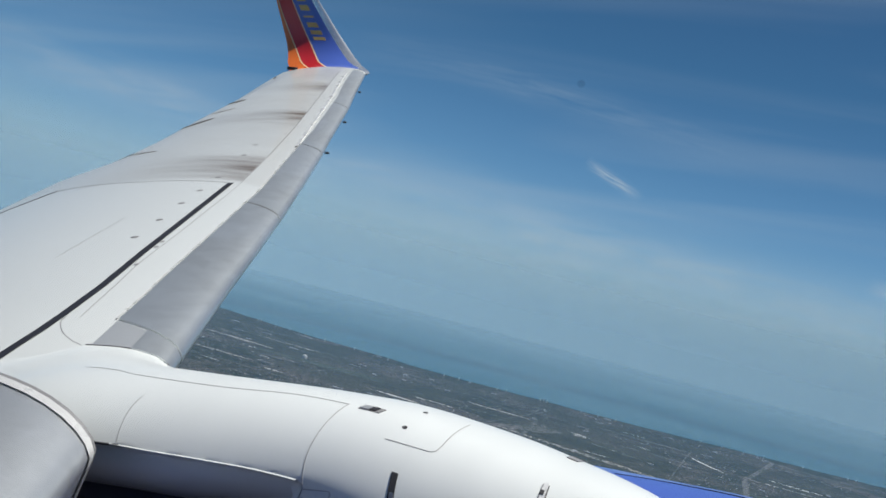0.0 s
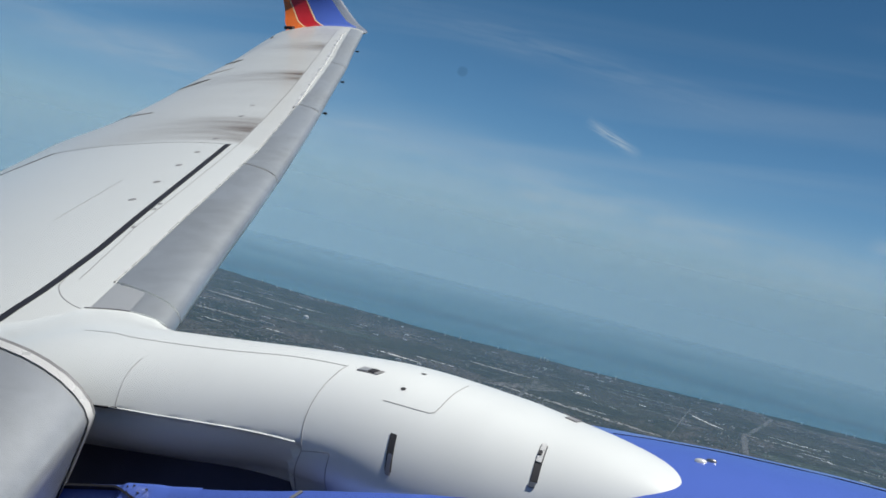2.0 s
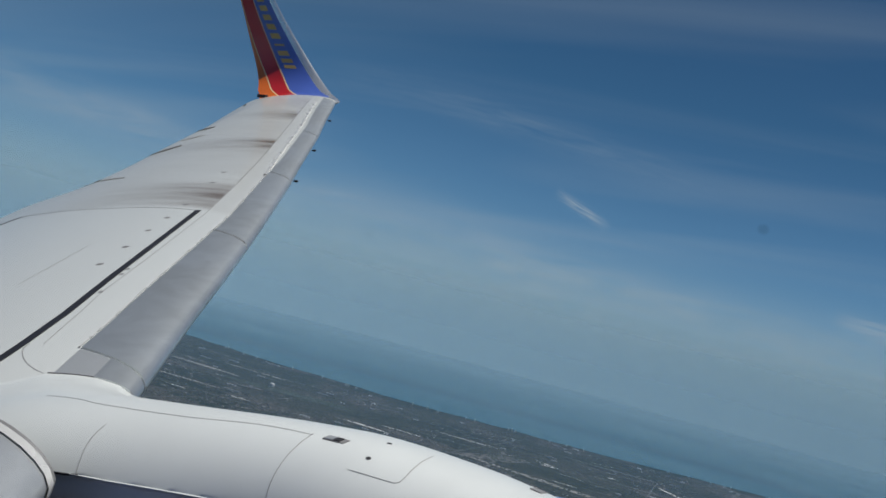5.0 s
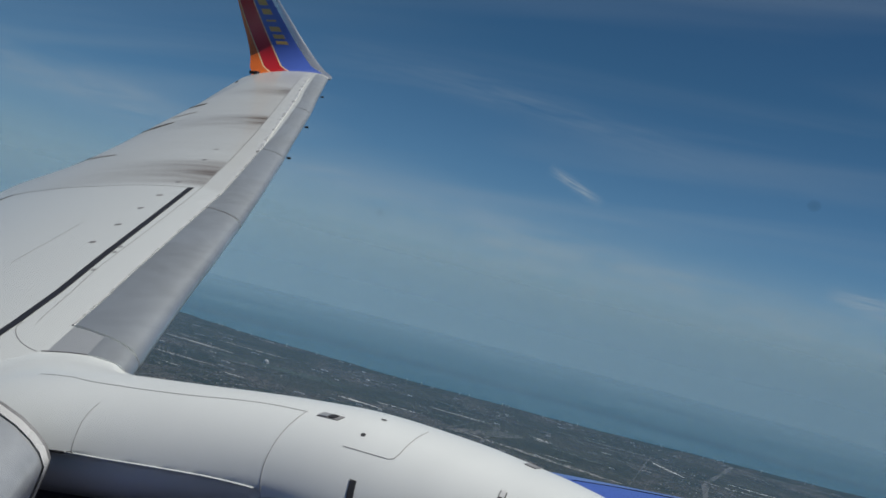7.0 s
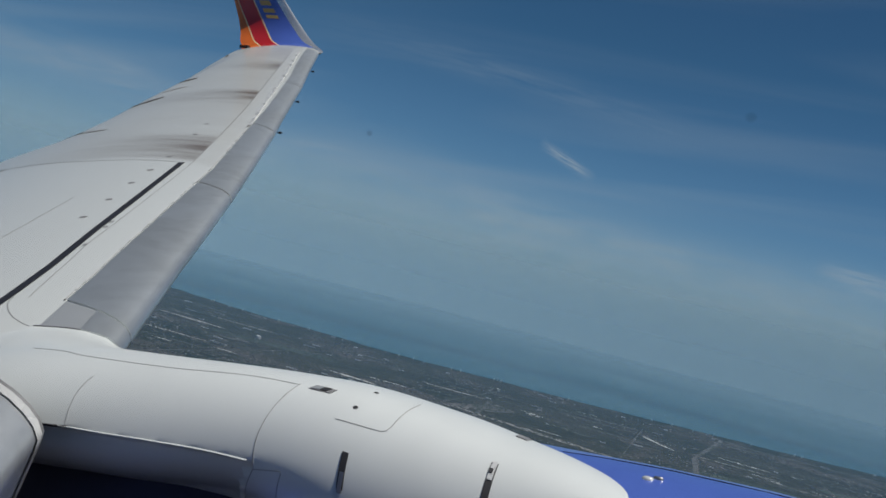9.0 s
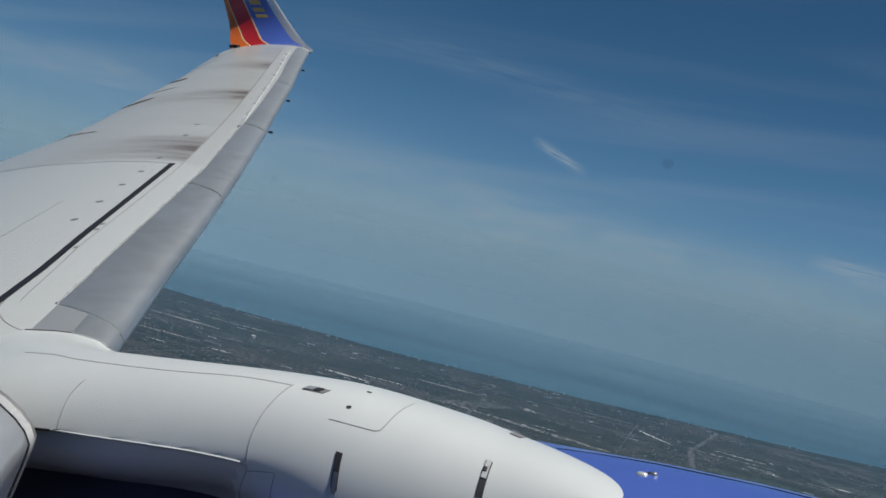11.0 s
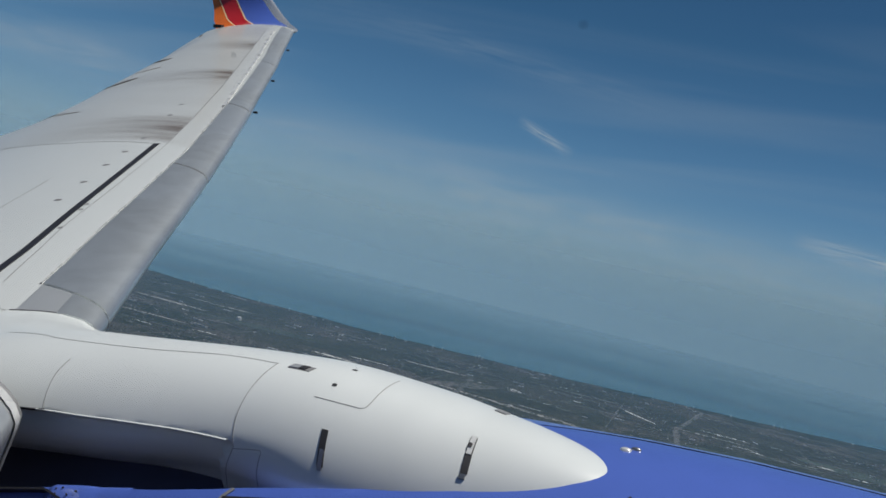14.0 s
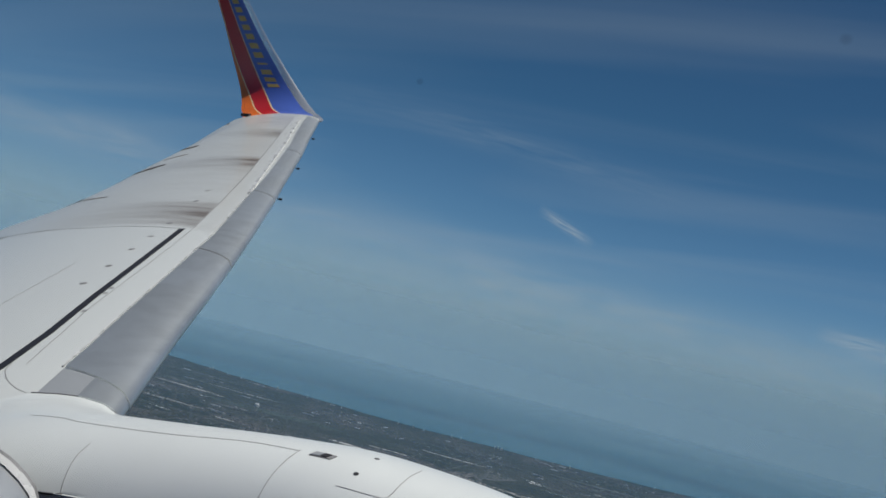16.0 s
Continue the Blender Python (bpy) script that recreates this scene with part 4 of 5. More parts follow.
def pane_material():
    """Clear cabin pane: lets light straight through, with a faint gloss."""
    m = bpy.data.materials.new("clear_pane")
    m.use_nodes = True
    n, l = m.node_tree.nodes, m.node_tree.links
    n.clear()
    out, mix = n.new("ShaderNodeOutputMaterial"), n.new("ShaderNodeMixShader")
    tr, gl, fr = n.new("ShaderNodeBsdfTransparent"), n.new("ShaderNodeBsdfGlossy"), n.new("ShaderNodeFresnel")
    tr.inputs[0].default_value = (0.985, 0.99, 0.99, 1)
    gl.inputs["Roughness"].default_value = 0.02
    fr.inputs["IOR"].default_value = 1.2
    l.new(fr.outputs[0], mix.inputs[0]); l.new(tr.outputs[0], mix.inputs[1]); l.new(gl.outputs[0], mix.inputs[2])
    l.new(mix.outputs[0], out.inputs[0])
    return m


def speck_material():
    """Grey dust, thin at its edge."""
    m = bpy.data.materials.new("dust_speck")
    m.use_nodes = True
    n, l = m.node_tree.nodes, m.node_tree.links
    n.clear()
    out, mix = n.new("ShaderNodeOutputMaterial"), n.new("ShaderNodeMixShader")
    tr, df = n.new("ShaderNodeBsdfTransparent"), n.new("ShaderNodeBsdfDiffuse")
    df.inputs[0].default_value = (0.05, 0.05, 0.05, 1)
    co, gr, r = n.new("ShaderNodeTexCoord"), n.new("ShaderNodeTexGradient"), n.new("ShaderNodeValToRGB")
    mp = n.new("ShaderNodeMapping"); mp.inputs["Scale"].default_value = (1000 / 0.8, 0, 1000 / 0.7)
    gr.gradient_type = "SPHERICAL"
    r.color_ramp.elements[0].position, r.color_ramp.elements[1].position = 0.0, 0.8
    r.color_ramp.elements[0].color, r.color_ramp.elements[1].color = (0, 0, 0, 1), (0.16, 0.16, 0.16, 1)
    l.new(co.outputs["Object"], mp.inputs[0]); l.new(mp.outputs[0], gr.inputs[0]); l.new(gr.outputs["Fac"], r.inputs[0])
    l.new(r.outputs[0], mix.inputs[0]); l.new(tr.outputs[0], mix.inputs[1]); l.new(df.outputs[0], mix.inputs[2])
    l.new(mix.outputs[0], out.inputs[0])
    return m


def cabin_window():
    y = 1.632
    v = [Vector((x, y + d, z)) for d in (0.0, 0.003) for x, z in ((WX0, WZ0), (WX1, WZ0), (WX1, WZ1), (WX0, WZ1))]
    pane = part("window_pane", v, [(0, 1, 2, 3), (7, 6, 5, 4), (0, 4, 5, 1), (1, 5, 6, 2), (2, 6, 7, 3), (3, 7, 4, 0)], pane_material(), airplane, "clear acrylic cabin window pane", smooth=False)
    pane.visible_shadow = False
    # rounded liner frame round the opening
    ring = []
    cx, cz, hx, hz, r = (WX0 + WX1) / 2, (WZ0 + WZ1) / 2, (WX1 - WX0) / 2, (WZ1 - WZ0) / 2, 0.05
    arc = [(cx + sx * (hx - r) + r * math.cos(a), cz + sz * (hz - r) + r * math.sin(a)) for sx, sz, a0 in ((1, 1, 0), (-1, 1, 90), (-1, -1, 180), (1, -1, 270)) for a in np.radians(np.linspace(a0, a0 + 90, 7))]
    for d, grow in ((1.70, 0.004), (1.636, 0.0), (1.628, 0.012), (1.628, 0.05), (1.66, 0.05)):
        ring += [Vector((cx + (x - cx) * (1 + grow / hx), d, cz + (z - cz) * (1 + grow / hz))) for x, z in arc]
    part("window_frame", ring, grid_faces(5, len(arc), True), CABIN, airplane, "off-white plastic window frame")
    dust = speck_material()
    for x, z, s in SPECKS:
        me = mesh_from("dust_speck", [(0.0008 * s * math.cos(k), 0, 0.0007 * s * math.sin(k)) for k in np.linspace(0, 2 * math.pi, 12, endpoint=False)], [tuple(range(12))], dust, False)
        ob = new("dust_speck", me)
        ob.parent, ob.location, ob.visible_shadow = pane, (x, 1.630, z), False


SPECKS = ((-0.012, -0.0027, 0.65), (-0.0492, -0.0074, 0.45))
cabin_window()

# ---- ground and lake; the land lies far below and is built at a twelfth of its size, lake shore about 1.2 km off
rng = np.random.default_rng(7)


def land_material():
    """Suburban ground: lawns, tree shade, bare lots and paving in blocks and patches."""
    m = bpy.data.materials.new("town_ground")
    m.use_nodes = True
    n, l = m.node_tree.nodes, m.node_tree.links
    b = n["Principled BSDF"]
    b.inputs["Roughness"].default_value = 0.95
    b.inputs["Specular IOR Level"].default_value = 0.1
    co = n.new("ShaderNodeTexCoord")
    mp = n.new("ShaderNodeMapping"); mp.inputs["Rotation"].default_value = (0, 0, radians(12))
    l.new(co.outputs["Object"], mp.inputs[0])

    def noise_at(scale, detail=4):
        t = n.new("ShaderNodeTexNoise")
        t.inputs["Scale"].default_value, t.inputs["Detail"].default_value = scale, detail
        l.new(mp.outputs[0], t.inputs["Vector"])
        return t.outputs["Fac"]

    def ramp(src, stops):
        r = n.new("ShaderNodeValToRGB")
        e = r.color_ramp.elements
        e[0].position, e[0].color = stops[0][0], (*stops[0][1], 1)
        e[1].position, e[1].color = stops[-1][0], (*stops[-1][1], 1)
        for p, c in stops[1:-1]:
            x = e.new(p); x.color = (*c, 1)
        l.new(src, r.inputs[0])
        return r.outputs[0]

    def mixed(fac, a, c):
        x = n.new("ShaderNodeMix"); x.data_type = "RGBA"
        l.new(fac, x.inputs["Factor"]); l.new(a, x.inputs["A"]); l.new(c, x.inputs["B"])
        return x.outputs["Result"]
    green = ramp(noise_at(0.11, 5), ((0.30, (0.012, 0.020, 0.017)), (0.50, (0.019, 0.028, 0.022)), (0.68, (0.036, 0.042, 0.034))))
    built = ramp(noise_at(0.35, 5), ((0.30, (0.030, 0.032, 0.032)), (0.48, (0.052, 0.052, 0.050)), (0.60, (0.095, 0.090, 0.085)), (0.70, (0.26, 0.24, 0.22))))
    vo = n.new("ShaderNodeTexVoronoi"); vo.inputs["Scale"].default_value = 0.05; vo.distance = "MANHATTAN"
    l.new(mp.outputs[0], vo.inputs["Vector"])
    cell = n.new("ShaderNodeSeparateColor"); l.new(vo.outputs["Color"], cell.inputs[0])
    add = n.new("ShaderNodeMath"); add.operation = "MULTIPLY_ADD"; add.inputs[1].default_value = 0.35
    l.new(cell.outputs[0], add.inputs[0]); l.new(noise_at(0.009, 5), add.inputs[2])
    share = n.new("ShaderNodeMapRange"); share.inputs["From Min"].default_value, share.inputs["From Max"].default_value = 0.58, 0.84
    l.new(add.outputs[0], share.inputs[0])
    l.new(mixed(share.outputs[0], green, built), b.inputs["Base Color"])
    return m


def island_material(name, stops, rough=0.8):
    """A colour picked piece by piece."""
    m = bpy.data.materials.new(name)
    m.use_nodes = True
    n, l = m.node_tree.nodes, m.node_tree.links
    g, r = n.new("ShaderNodeNewGeometry"), n.new("ShaderNodeValToRGB")
    r.color_ramp.interpolation = "CONSTANT"
    e = r.color_ramp.elements
    e[0].position, e[0].color = stops[0][0], (*stops[0][1], 1)
    e[1].position, e[1].color = stops[1][0], (*stops[1][1], 1)
    for p, c in stops[2:]:
        x = e.new(p); x.color = (*c, 1)
    l.new(g.outputs["Random Per Island"], r.inputs[0])
    l.new(r.outputs[0], n["Principled BSDF"].inputs["Base Color"])
    n["Principled BSDF"].inputs["Roughness"].default_value = rough
    return m


def water_material():
    m = material("lake_water", (0.007, 0.066, 0.098), 0.20, 0, 0, 0.08, 0.003)
    n, l = m.node_tree.nodes, m.node_tree.links
    b = n["Principled BSDF"]
    b.inputs["Specular IOR Level"].default_value = 0.28
    co = n.new("ShaderNodeTexCoord")
    t = n.new("ShaderNodeTexNoise"); t.inputs["Scale"].default_value, t.inputs["Detail"].default_value = 0.25, 6
    bp = n.new("ShaderNodeBump"); bp.inputs["Strength"].default_value, bp.inputs["Distance"].default_value = 0.12, 1.0
    l.new(co.outputs["Object"], t.inputs["Vector"]); l.new(t.outputs["Fac"], bp.inputs["Height"]); l.new(bp.outputs[0], b.inputs["Normal"])
    return m


SHORE_X = (-4400, -2600, -1700, -1200, -850, -700, -560, -470, -380, -280, -170, -80, 20, 200, 500, 1500, 4400)
SHORE_Y = (2050, 1650, 1420, 1300, 1215, 1205, 1212, 1240, 1270, 1325, 1385, 1440, 1505, 1620, 1790, 2300, 2060)


def shore(x):
    return lerp_table(x, SHORE_X, SHORE_Y) + 5 * math.sin(x / 37) + 3 * math.sin(x / 11 + 1)


RIM_R = 4850
gv = [Vector((0, 0, 0))] + [Vector((RIM_R * math.cos(a), RIM_R * math.sin(a), 0)) for a in np.linspace(0, 2 * math.pi, 180, endpoint=False)]
ground = new("ground", mesh_from("ground", gv, [(0, 1 + k, 1 + (k + 1) % 180) for k in range(180)], land_material(), False))
tagged(ground, "flat suburban land of dark trees, lawns and pale lots", "ground", kind="structure")
wx = list(np.linspace(-4300, 4300, 900))
wv = [Vector((x, shore(x), 0.3)) for x in wx] + [Vector((x, max(math.sqrt(RIM_R ** 2 - x * x), shore(x) + 5), 0.3)) for x in wx]
lake = new("water", mesh_from("water", wv, grid_faces(2, 900), water_material(), False))
tagged(lake, "wide blue-green lake reaching the hazy horizon", "water", kind="structure")

SAND = material("pale_sand", (0.29, 0.275, 0.26), 0.9, 0, 0, 0.3, 0.08)
EARTH = material("bare_earth", (0.115, 0.113, 0.11), 0.9, 0, 0, 0.4, 0.08)
LAWN = material("park_lawn", (0.042, 0.062, 0.046), 0.95, 0, 0, 0.35, 0.06)
CONCRETE = material("pale_concrete", (0.56, 0.55, 0.53), 0.85, 0, 0, 0.3, 0.12)
PAVING = material("worn_concrete_road", (0.10, 0.10, 0.10), 0.85, 0, 0, 0.25, 0.2)


def ground_patch(name, cx, cy, rx, ry, turn, mat, z, label, wobble=0.22, seed=0):
    r = random.Random(seed)
    ph = [r.uniform(0, 6.28) for _ in range(3)]
    v = [Vector((cx, cy, z))]
    for a in np.linspace(0, 2 * math.pi, 40, endpoint=False):
        k = 1 + wobble * (math.sin(2 * a + ph[0]) * 0.5 + math.sin(3 * a + ph[1]) * 0.4 + math.sin(7 * a + ph[2]) * 0.2)
        p = Matrix.Rotation(radians(turn), 3, "Z") @ Vector((rx * k * math.cos(a), ry * k * math.sin(a), 0))
        v.append(Vector((cx + p.x, cy + p.y, z)))
    ob = new(name, mesh_from(name, v, [(0, 1 + k, 1 + (k + 1) % 40) for k in range(40)], mat, False))
    return tagged(ob, label, "ground", kind="structure")


ground_patch("quarry_floor", -235, 838, 68, 8, -8, SAND, 0.10, "pale sandy quarry floor", seed=1)
ground_patch("rail_yard", -305, 900, 12, 70, -10, EARTH, 0.09, "brown gravel rail yard", seed=4)
for k, (x, y, a, b, t) in enumerate(((-700, 800, 70, 26, 20), (-520, 900, 60, 22, 20), (-250, 760, 40, 18, -10), (-60, 930, 50, 22, 15), (40, 1080, 60, 30, 10), (-880, 960, 70, 30, 30), (-420, 560, 30, 14, 10))):
    ground_patch("park_lawn", x, y, a, b, t, LAWN, 0.07, "dull green park lawn", seed=20 + k)
for k, (x, y, a, b, t) in enumerate(((-640, 1010, 46, 5, 12), (-500, 1080, 60, 4, 14), (-260, 1130, 70, 5, 16), (-360, 980, 30, 6, 10), (-120, 1290, 24, 9, 25), (-760, 1090, 60, 7, 12), (-90, 1060, 46, 4, 14),
                                     (-205, 1010, 36, 4, 14), (-30, 1010, 40, 5, 10), (-560, 760, 40, 4, 12), (-920, 1130, 50, 8, 10))):
    ground_patch("bare_lot", x, y, a, b, t, EARTH if k % 3 else SAND, 0.08, "bare tan earth lot", 0.35, seed=40 + k)


for k, (x, y, a, b, t, mat) in enumerate(((-172, 1063, 40, 2.6, -53, CONCRETE), (-89, 1103, 25, 5, 10, CONCRETE), (-52, 1020, 7, 5, 0, CONCRETE), (-10, 1032, 12, 4, -15, CONCRETE), (-280, 980, 12, 4, -12, CONCRETE),
                                          (-228, 866, 11, 3, 8, CONCRETE), (-231, 1038, 9, 3, 5, CONCRETE), (-30, 1176, 26, 4, 7, EARTH), (-634, 908, 38, 8, 7, SAND), (-405, 831, 20, 5, 0, CONCRETE),
                                          (-684, 948, 24, 8, -25, EARTH), (-543, 845, 20, 6, 50, EARTH))):
    ground_patch("paved_lot", x, y, a, b, t, mat, 0.135 + 0.002 * k, "pale paved lot beside the town's roads", 0.3, seed=140 + k)
for k in range(44):
    y = rng.uniform(560, 1180)
    x = rng.uniform(-0.95, 0.14) * y
    if y < shore(x) - 30:
        ground_patch("paved_lot", x, y, rng.uniform(5, 20), rng.uniform(1.2, 4.0), 13 + rng.normal() * 7, CONCRETE if k % 5 < 3 else EARTH, 0.085 + 0.001 * k, "pale paved lot between trees", 0.3, seed=80 + k)


def road(points, width, label, z=0.16, name="road"):
    ts = np.linspace(0, len(points) - 1, 12 * len(points))
    xx = np.interp(ts, range(len(points)), [p[0] for p in points]); yy = np.interp(ts, range(len(points)), [p[1] for p in points])
    v = []
    for k in range(len(ts)):
        i, j = max(k - 1, 0), min(k + 1, len(ts) - 1)
        d = Vector((xx[j] - xx[i], yy[j] - yy[i], 0)).normalized() * width / 2
        v += [Vector((xx[k] - d.y, yy[k] + d.x, 0)), Vector((xx[k] - d.y, yy[k] + d.x, z)), Vector((xx[k] + d.y, yy[k] - d.x, z)), Vector((xx[k] + d.y, yy[k] - d.x, 0))]
    ob = new(name, mesh_from(name, v, grid_faces(len(ts), 4), PAVING, False))
    return tagged(ob, label, "road", kind="structure")


road([(-175, 1380), (-142, 1345), (-135, 1200), (-129, 1025), (-95, 820), (-60, 620)], 5.0, "pale concrete expressway running inland")
road([(-185, 1330), (-142, 1345), (-110, 1335), (20, 1400), (240, 1490)], 4.0, "pale concrete shore expressway")
road([(-1500, 980), (-900, 1010), (-500, 1040), (-190, 1100), (60, 1180)], 2.6, "straight pale avenue between trees")
road([(-1400, 800), (-700, 860), (-300, 930), (0, 1000), (400, 1090)], 2.4, "straight pale avenue between trees")
road([(-1200, 640), (-600, 700), (-200, 770), (200, 850)], 2.4, "straight pale avenue between trees")
road([(-262, 738), (-240, 600), (-190, 450), (-120, 300)], 3.4, "pale railway embankment", name="railway")
road([(-262, 738), (-285, 830), (-330, 1000)], 3.4, "pale railway embankment", name="railway")
for k in range(6):
    x = -900 + k * 175 + rng.uniform(-12, 12)
    road([(x, 1180), (x + 40, 900), (x + 90, 560)], 1.0, "narrow grey side street")


def stuff_mesh(name, verts, faces, mat, label, category):
    ob = new(name, mesh_from(name, verts, faces, mat, False))
    return tagged(ob, label, category, kind="stuff")


def density(x, y, s):
    return noise.noise(Vector((x / s, y / s, 3.7)))


def town_houses(count, y_near=470, y_span=830):
    """Low houses with pitched roofs on a loose street grid."""
    walls_v, walls_f, roof_v, roof_f = [], [], [], []
    turn = radians(12)
    ct, st_ = math.cos(turn), math.sin(turn)
    made = 0
    while made < count:
        y = y_near + y_span * rng.random() ** 0.75
        x = rng.uniform(-1.15, 0.22) * y if y_near > 400 else rng.uniform(-500, 400)
        if y > shore(x) - 6 or density(x * 0.8, y * 1.1, 95) < rng.uniform(-0.16, 0.16):
            continue
        # snap to rows
        u, w = x * ct + y * st_, -x * st_ + y * ct
        w = round(w / 3.4) * 3.4 + rng.uniform(-0.9, 0.9)
        x, y = u * ct - w * st_, u * st_ + w * ct
        a, b, h = 0.42 + 1.1 * rng.random() ** 4, rng.uniform(0.34, 0.6), rng.uniform(0.3, 0.6)
        if rng.random() < 0.4:
            a, b = b, a
        k = len(walls_v)
        c = [(x + (sx * a * ct - sy * b * st_), y + (sx * a * st_ + sy * b * ct)) for sx, sy in ((-1, -1), (1, -1), (1, 1), (-1, 1))]
        walls_v += [(p[0], p[1], 0) for p in c] + [(p[0], p[1], h) for p in c]
        walls_f += [(k, k + 1, k + 5, k + 4), (k + 1, k + 2, k + 6, k + 5), (k + 2, k + 3, k + 7, k + 6), (k + 3, k, k + 4, k + 7)]
        q = len(roof_v)
        r0 = ((c[0][0] + c[3][0]) / 2, (c[0][1] + c[3][1]) / 2); r1 = ((c[1][0] + c[2][0]) / 2, (c[1][1] + c[2][1]) / 2)
        roof_v += [(p[0], p[1], h) for p in c] + [(*r0, h + 0.32), (*r1, h + 0.32)]
        roof_f += [(q, q + 1, q + 5, q + 4), (q + 2, q + 3, q + 4, q + 5), (q, q + 4, q + 3), (q + 1, q + 2, q + 5)]
        made += 1
    wm = island_material("house_walls", ((0, (0.09, 0.088, 0.086)), (0.3, (0.14, 0.135, 0.13)), (0.55, (0.080, 0.066, 0.060)), (0.88, (0.25, 0.245, 0.24))))
    rm = island_material("house_roofs", ((0, (0.042, 0.043, 0.046)), (0.3, (0.060, 0.060, 0.061)), (0.55, (0.090, 0.088, 0.086)), (0.75, (0.068, 0.055, 0.049)), (0.91, (0.31, 0.305, 0.30))))
    stuff_mesh("town_houses", walls_v, walls_f, wm, "rows of small tan, grey and brick house walls", "houses")
    stuff_mesh("house_roofs", roof_v, roof_f, rm, "grey and brown pitched shingle roofs of small houses", "roofs")


def tree_clumps(count, y_near=470, y_span=830):
    """Broad leafy crowns: squat uneven clumps of a dozen facets."""
    v, f = [], []
    made = 0
    while made < count:
        y = y_near + y_span * rng.random() ** 0.75
        x = rng.uniform(-1.15, 0.22) * y if y_near > 400 else rng.uniform(-500, 400)
        if y > shore(x) - 3 or -density(x * 0.8, y * 1.1, 95) < rng.uniform(-0.16, 0.16):
            continue
        r, h = rng.uniform(0.6, 1.9), rng.uniform(0.45, 0.85)
        k = len(v)
        off = rng.uniform(0, 6.28)
        ring1 = [(x + r * rng.uniform(0.75, 1.15) * math.cos(off + a), y + r * rng.uniform(0.75, 1.15) * math.sin(off + a), h * rng.uniform(0.3, 0.5)) for a in (0, 1.26, 2.51, 3.77, 5.03)]
        v += ring1 + [(x + rng.uniform(-0.2, 0.2), y + rng.uniform(-0.2, 0.2), h), (x, y, 0.0)]
        for j in range(5):
            f += [(k + j, k + (j + 1) % 5, k + 5), (k + (j + 1) % 5, k + j, k + 6)]
        made += 1
    tm = island_material("tree_leaves", ((0, (0.020, 0.029, 0.022)), (0.25, (0.024, 0.034, 0.025)), (0.5, (0.030, 0.040, 0.029)), (0.75, (0.038, 0.046, 0.034)), (0.93, (0.058, 0.060, 0.048))), 0.9)
    stuff_mesh("tree_crowns", v, f, tm, "dark green leafy tree crowns over the suburbs", "trees")


town_houses(14000)
tree_clumps(38000)
town_houses(6000, -60, 530)
tree_clumps(9000, -60, 530)

ROOF_WHITE = material("white_membrane_roof", (0.46, 0.47, 0.48), 0.7, 0, 0, 0.25, 0.3)
ROOF_GREY = material("grey_gravel_roof", (0.20, 0.205, 0.215), 0.85, 0, 0, 0.3, 0.3)
BRICKY = material("tan_masonry", (0.33, 0.28, 0.23), 0.85, 0, 0, 0.25, 0.4)
GLASSY = material("dark_curtain_wall", (0.06, 0.075, 0.09), 0.25, 0.1, 0, 0.3, 0.2)
PALE_WALL = material("pale_concrete_wall", (0.36, 0.36, 0.365), 0.8, 0, 0, 0.2, 0.2)


def box_part(name, x0, x1, y0, y1, z0, z1, mat, parent, label=""):
    v = [(x, y, z) for z in (z0, z1) for x, y in ((x0, y0), (x1, y0), (x1, y1), (x0, y1))]
    return part(name, v, [(3, 2, 1, 0), (4, 5, 6, 7), (0, 1, 5, 4), (1, 2, 6, 5), (2, 3, 7, 6), (3, 0, 4, 7)], mat, parent, label, smooth=False)


def warehouse(long, wide, high, roof_mat):
    w = new("warehouse")
    box_part("wall", -long / 2, long / 2, -wide / 2, wide / 2, 0, high, PALE_WALL, w)
    box_part("roof", -long / 2 - 0.1, long / 2 + 0.1, -wide / 2 - 0.1, wide / 2 + 0.1, high, high + 0.12, roof_mat, w)
    for k in range(3):
        x = (k - 1) * long * 0.3
        box_part("roof_unit", x - 0.4, x + 0.4, -0.4, 0.4, high + 0.12, high + 0.5, ROOF_GREY, w)
    return tagged(w, "long low warehouse with a pale flat roof", "warehouse", group="warehouses of the suburbs")


houses = [warehouse(8.5, 3.6, 0.9, ROOF_WHITE), warehouse(5, 3.2, 0.8, ROOF_WHITE), warehouse(11, 4.5, 1.0, ROOF_GREY)]
for h, (x, y) in zip(houses, ((-545, 1014), (-410, 790), (-190, 1165))):
    h.location, h.rotation_euler = (x, y, 0.0), (0, 0, radians(12))
spots = [(-376, 815), (-392, 806), (-345, 1230), (-317, 1180), (-250, 1260), (-196, 1250), (-174, 975), (-107, 980), (-74, 992), (-17, 935), (-560, 1140), (-700, 1050), (-640, 930), (-480, 990), (-300, 1060),
         (-60, 1120), (40, 1210), (-780, 960), (-860, 1060), (-440, 1150), (-240, 840), (-620, 820), (-150, 1330), (-20, 1380)]
while len(spots) < 70:
    y = rng.uniform(620, 1300); x = rng.uniform(-1.0, 0.12) * y
    if y < shore(x) - 14:
        spots.append((x, y))
for k, (x, y) in enumerate(spots):
    copy_thing(houses[k % 3 if k % 4 else 1], pose(x, y, 0, 0, 0, 12 + rng.normal() * 4 + (90 if k % 5 == 0 else 0)))


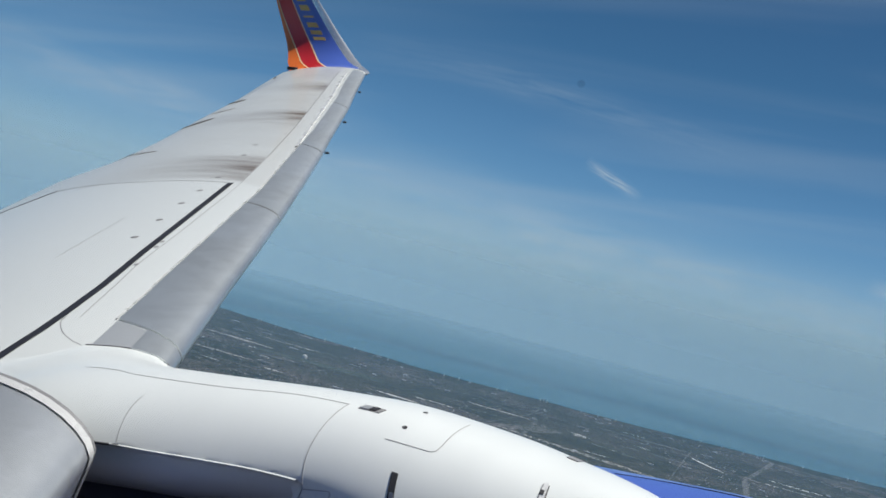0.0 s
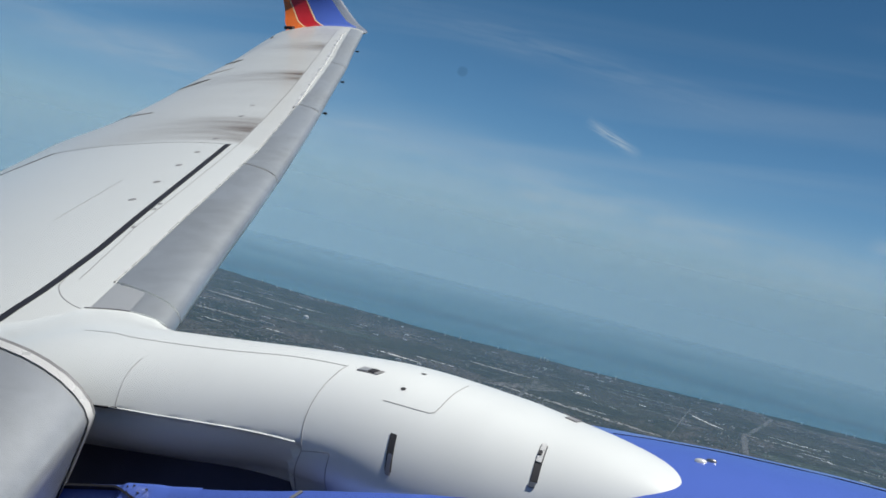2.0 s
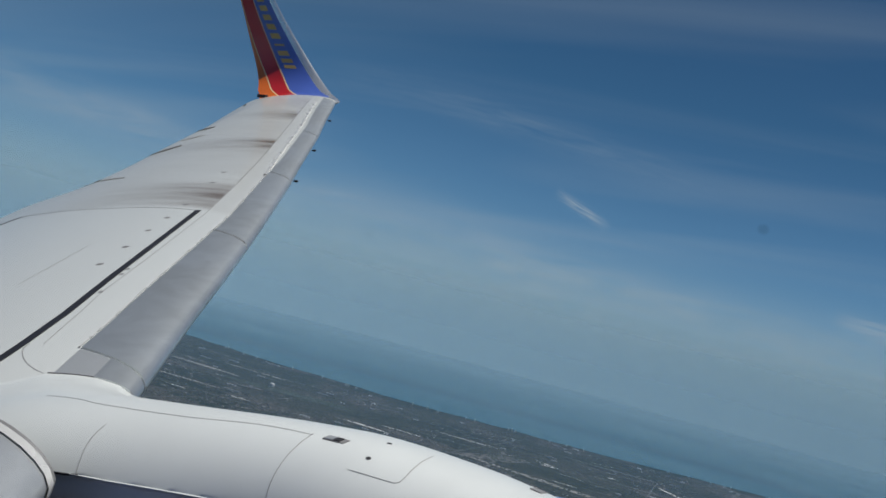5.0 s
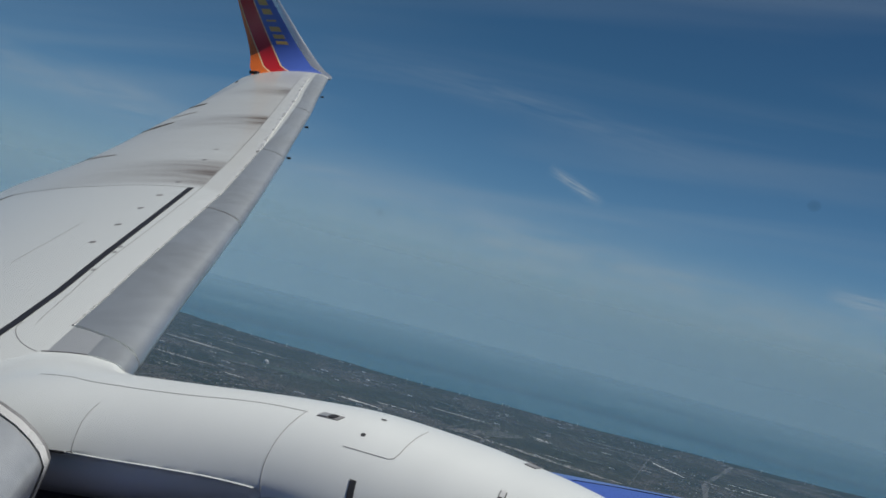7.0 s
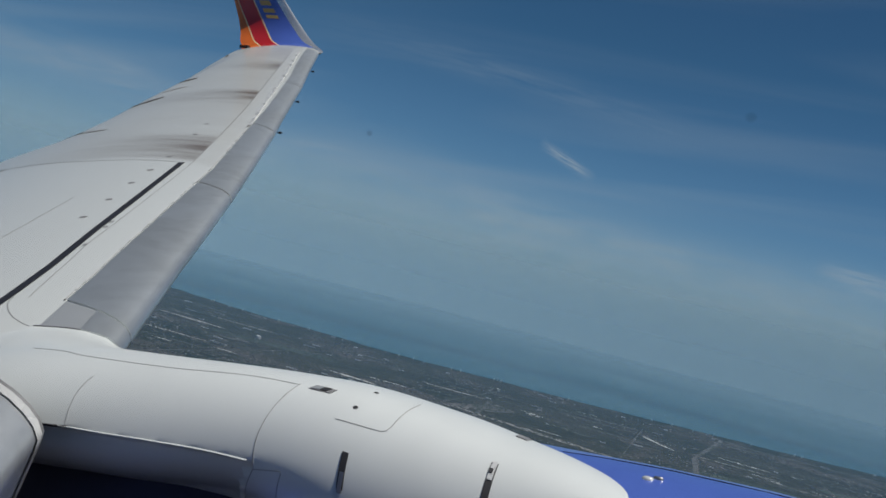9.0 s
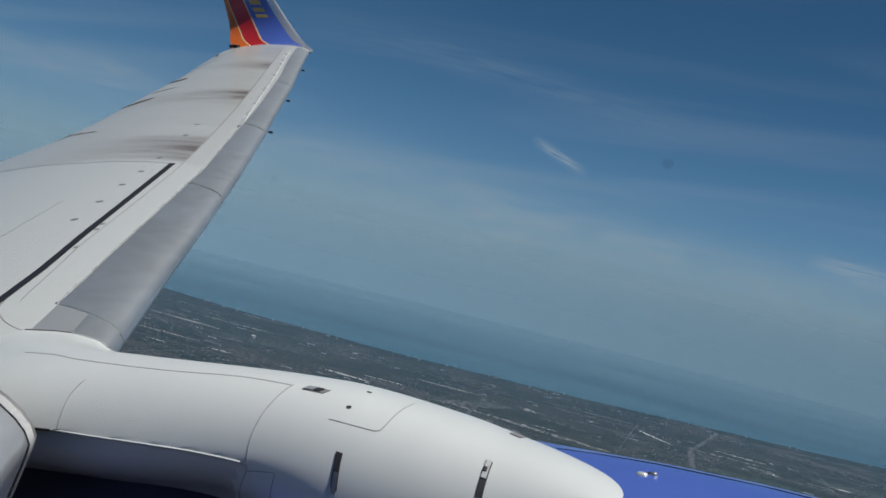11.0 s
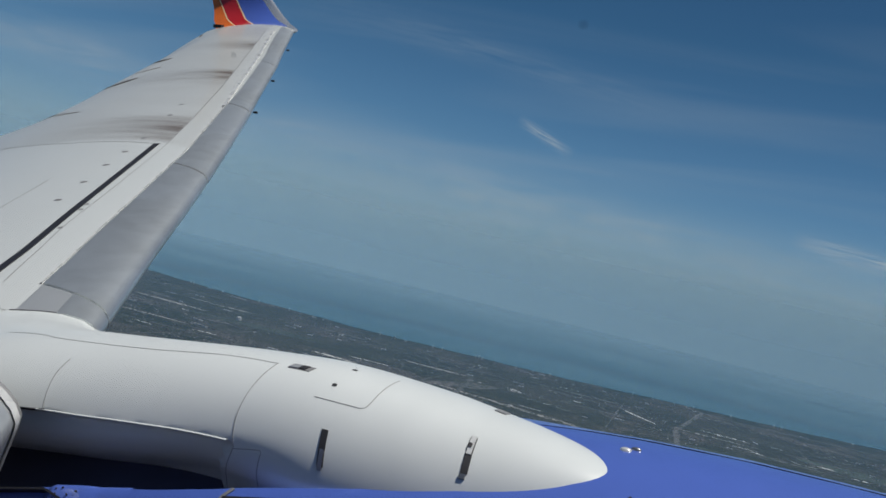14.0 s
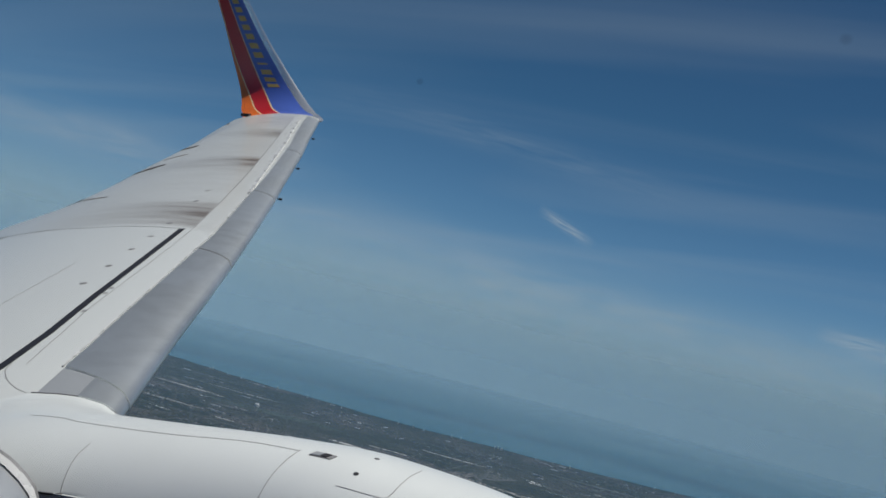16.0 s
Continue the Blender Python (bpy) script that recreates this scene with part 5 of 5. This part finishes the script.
def storage_tank():
    """A white domed tank."""
    t = new("storage_tank")
    v = []
    for r, z in ((2.6, 0), (2.6, 2.2), (2.45, 2.9), (1.9, 3.5), (1.0, 3.9), (0.05, 4.0)):
        v += [(r * math.cos(a), r * math.sin(a), z) for a in np.linspace(0, 2 * math.pi, 24, endpoint=False)]
    part("shell", v, grid_faces(6, 24, True), ROOF_WHITE, t)
    part("rim", [(r * math.cos(a), r * math.sin(a), z) for r, z in ((2.62, 2.1), (2.75, 2.15), (2.75, 2.3), (2.62, 2.35)) for a in np.linspace(0, 2 * math.pi, 24, endpoint=False)], grid_faces(4, 24, True), PALE_WALL, t)
    t.location = (-555, 910, 0)
    return tagged(t, "white domed storage tank among trees", "tank")


storage_tank()


def tower(wide, deep, high, mat, crown):
    t = new("apartment_tower")
    box_part("shaft", -wide / 2, wide / 2, -deep / 2, deep / 2, 0, high, mat, t)
    floors = max(int(high / 0.9), 2)
    for k in range(1, floors):
        box_part("floor_band", -wide / 2 - 0.04, wide / 2 + 0.04, -deep / 2 - 0.04, deep / 2 + 0.04, k * high / floors - 0.1, k * high / floors + 0.1, PALE_WALL if mat is not PALE_WALL else GLASSY, t)
    box_part("crown", -wide * 0.3, wide * 0.3, -deep * 0.3, deep * 0.3, high, high + crown, mat, t)
    return tagged(t, "tall apartment block near the lake shore", "tower", group="shore towers")


towers = [tower(1.6, 1.2, 2.4, PALE_WALL, 0.3), tower(1.2, 1.2, 3.2, BRICKY, 0.3), tower(2.6, 1.2, 1.8, PALE_WALL, 0.2)]
for t, (x, y) in zip(towers, ((-660, 1196), (-405, 1245), (-230, 1340))):
    t.location = (x, y, 0)
for k in range(34):
    x = rng.uniform(-1150, 120)
    copy_thing(towers[k % 3], pose(x, shore(x) - rng.uniform(5, 40), 0, 0, 0, rng.uniform(0, 40)))


def skyscraper(wide, high, mat, masts):
    t = new("skyscraper")
    for k, (a, b, s) in enumerate(((0, 0.55, 1.0), (0.55, 0.8, 0.78), (0.8, 1.0, 0.55))):
        box_part("tier", -wide / 2 * s, wide / 2 * s, -wide / 2 * s, wide / 2 * s, high * a, high * b, mat, t)
    for k in range(masts):
        x = (k - 0.5) * wide * 0.25
        box_part("mast", x - 0.15, x + 0.15, -0.15, 0.15, high, high * 1.18, PALE_WALL, t)
    return tagged(t, "hazy grey downtown skyscraper on the lake front", "skyscraper", group="downtown skyline")


tall = [skyscraper(4.5, 34, GLASSY, 2), skyscraper(4.0, 24, GLASSY, 0), skyscraper(3.5, 17, PALE_WALL, 0), skyscraper(4.0, 11, BRICKY, 0)]
for t, x in zip(tall, (-1760, -1800, -1720, -1690)):
    t.location = (x, shore(x) - 30, 0)
for k in range(30):
    x = -1760 + rng.normal() * 110
    copy_thing(tall[1 + k % 3] if k % 9 else tall[1], pose(x, shore(x) - rng.uniform(8, 70), 0, 0, 0, rng.uniform(0, 30)))
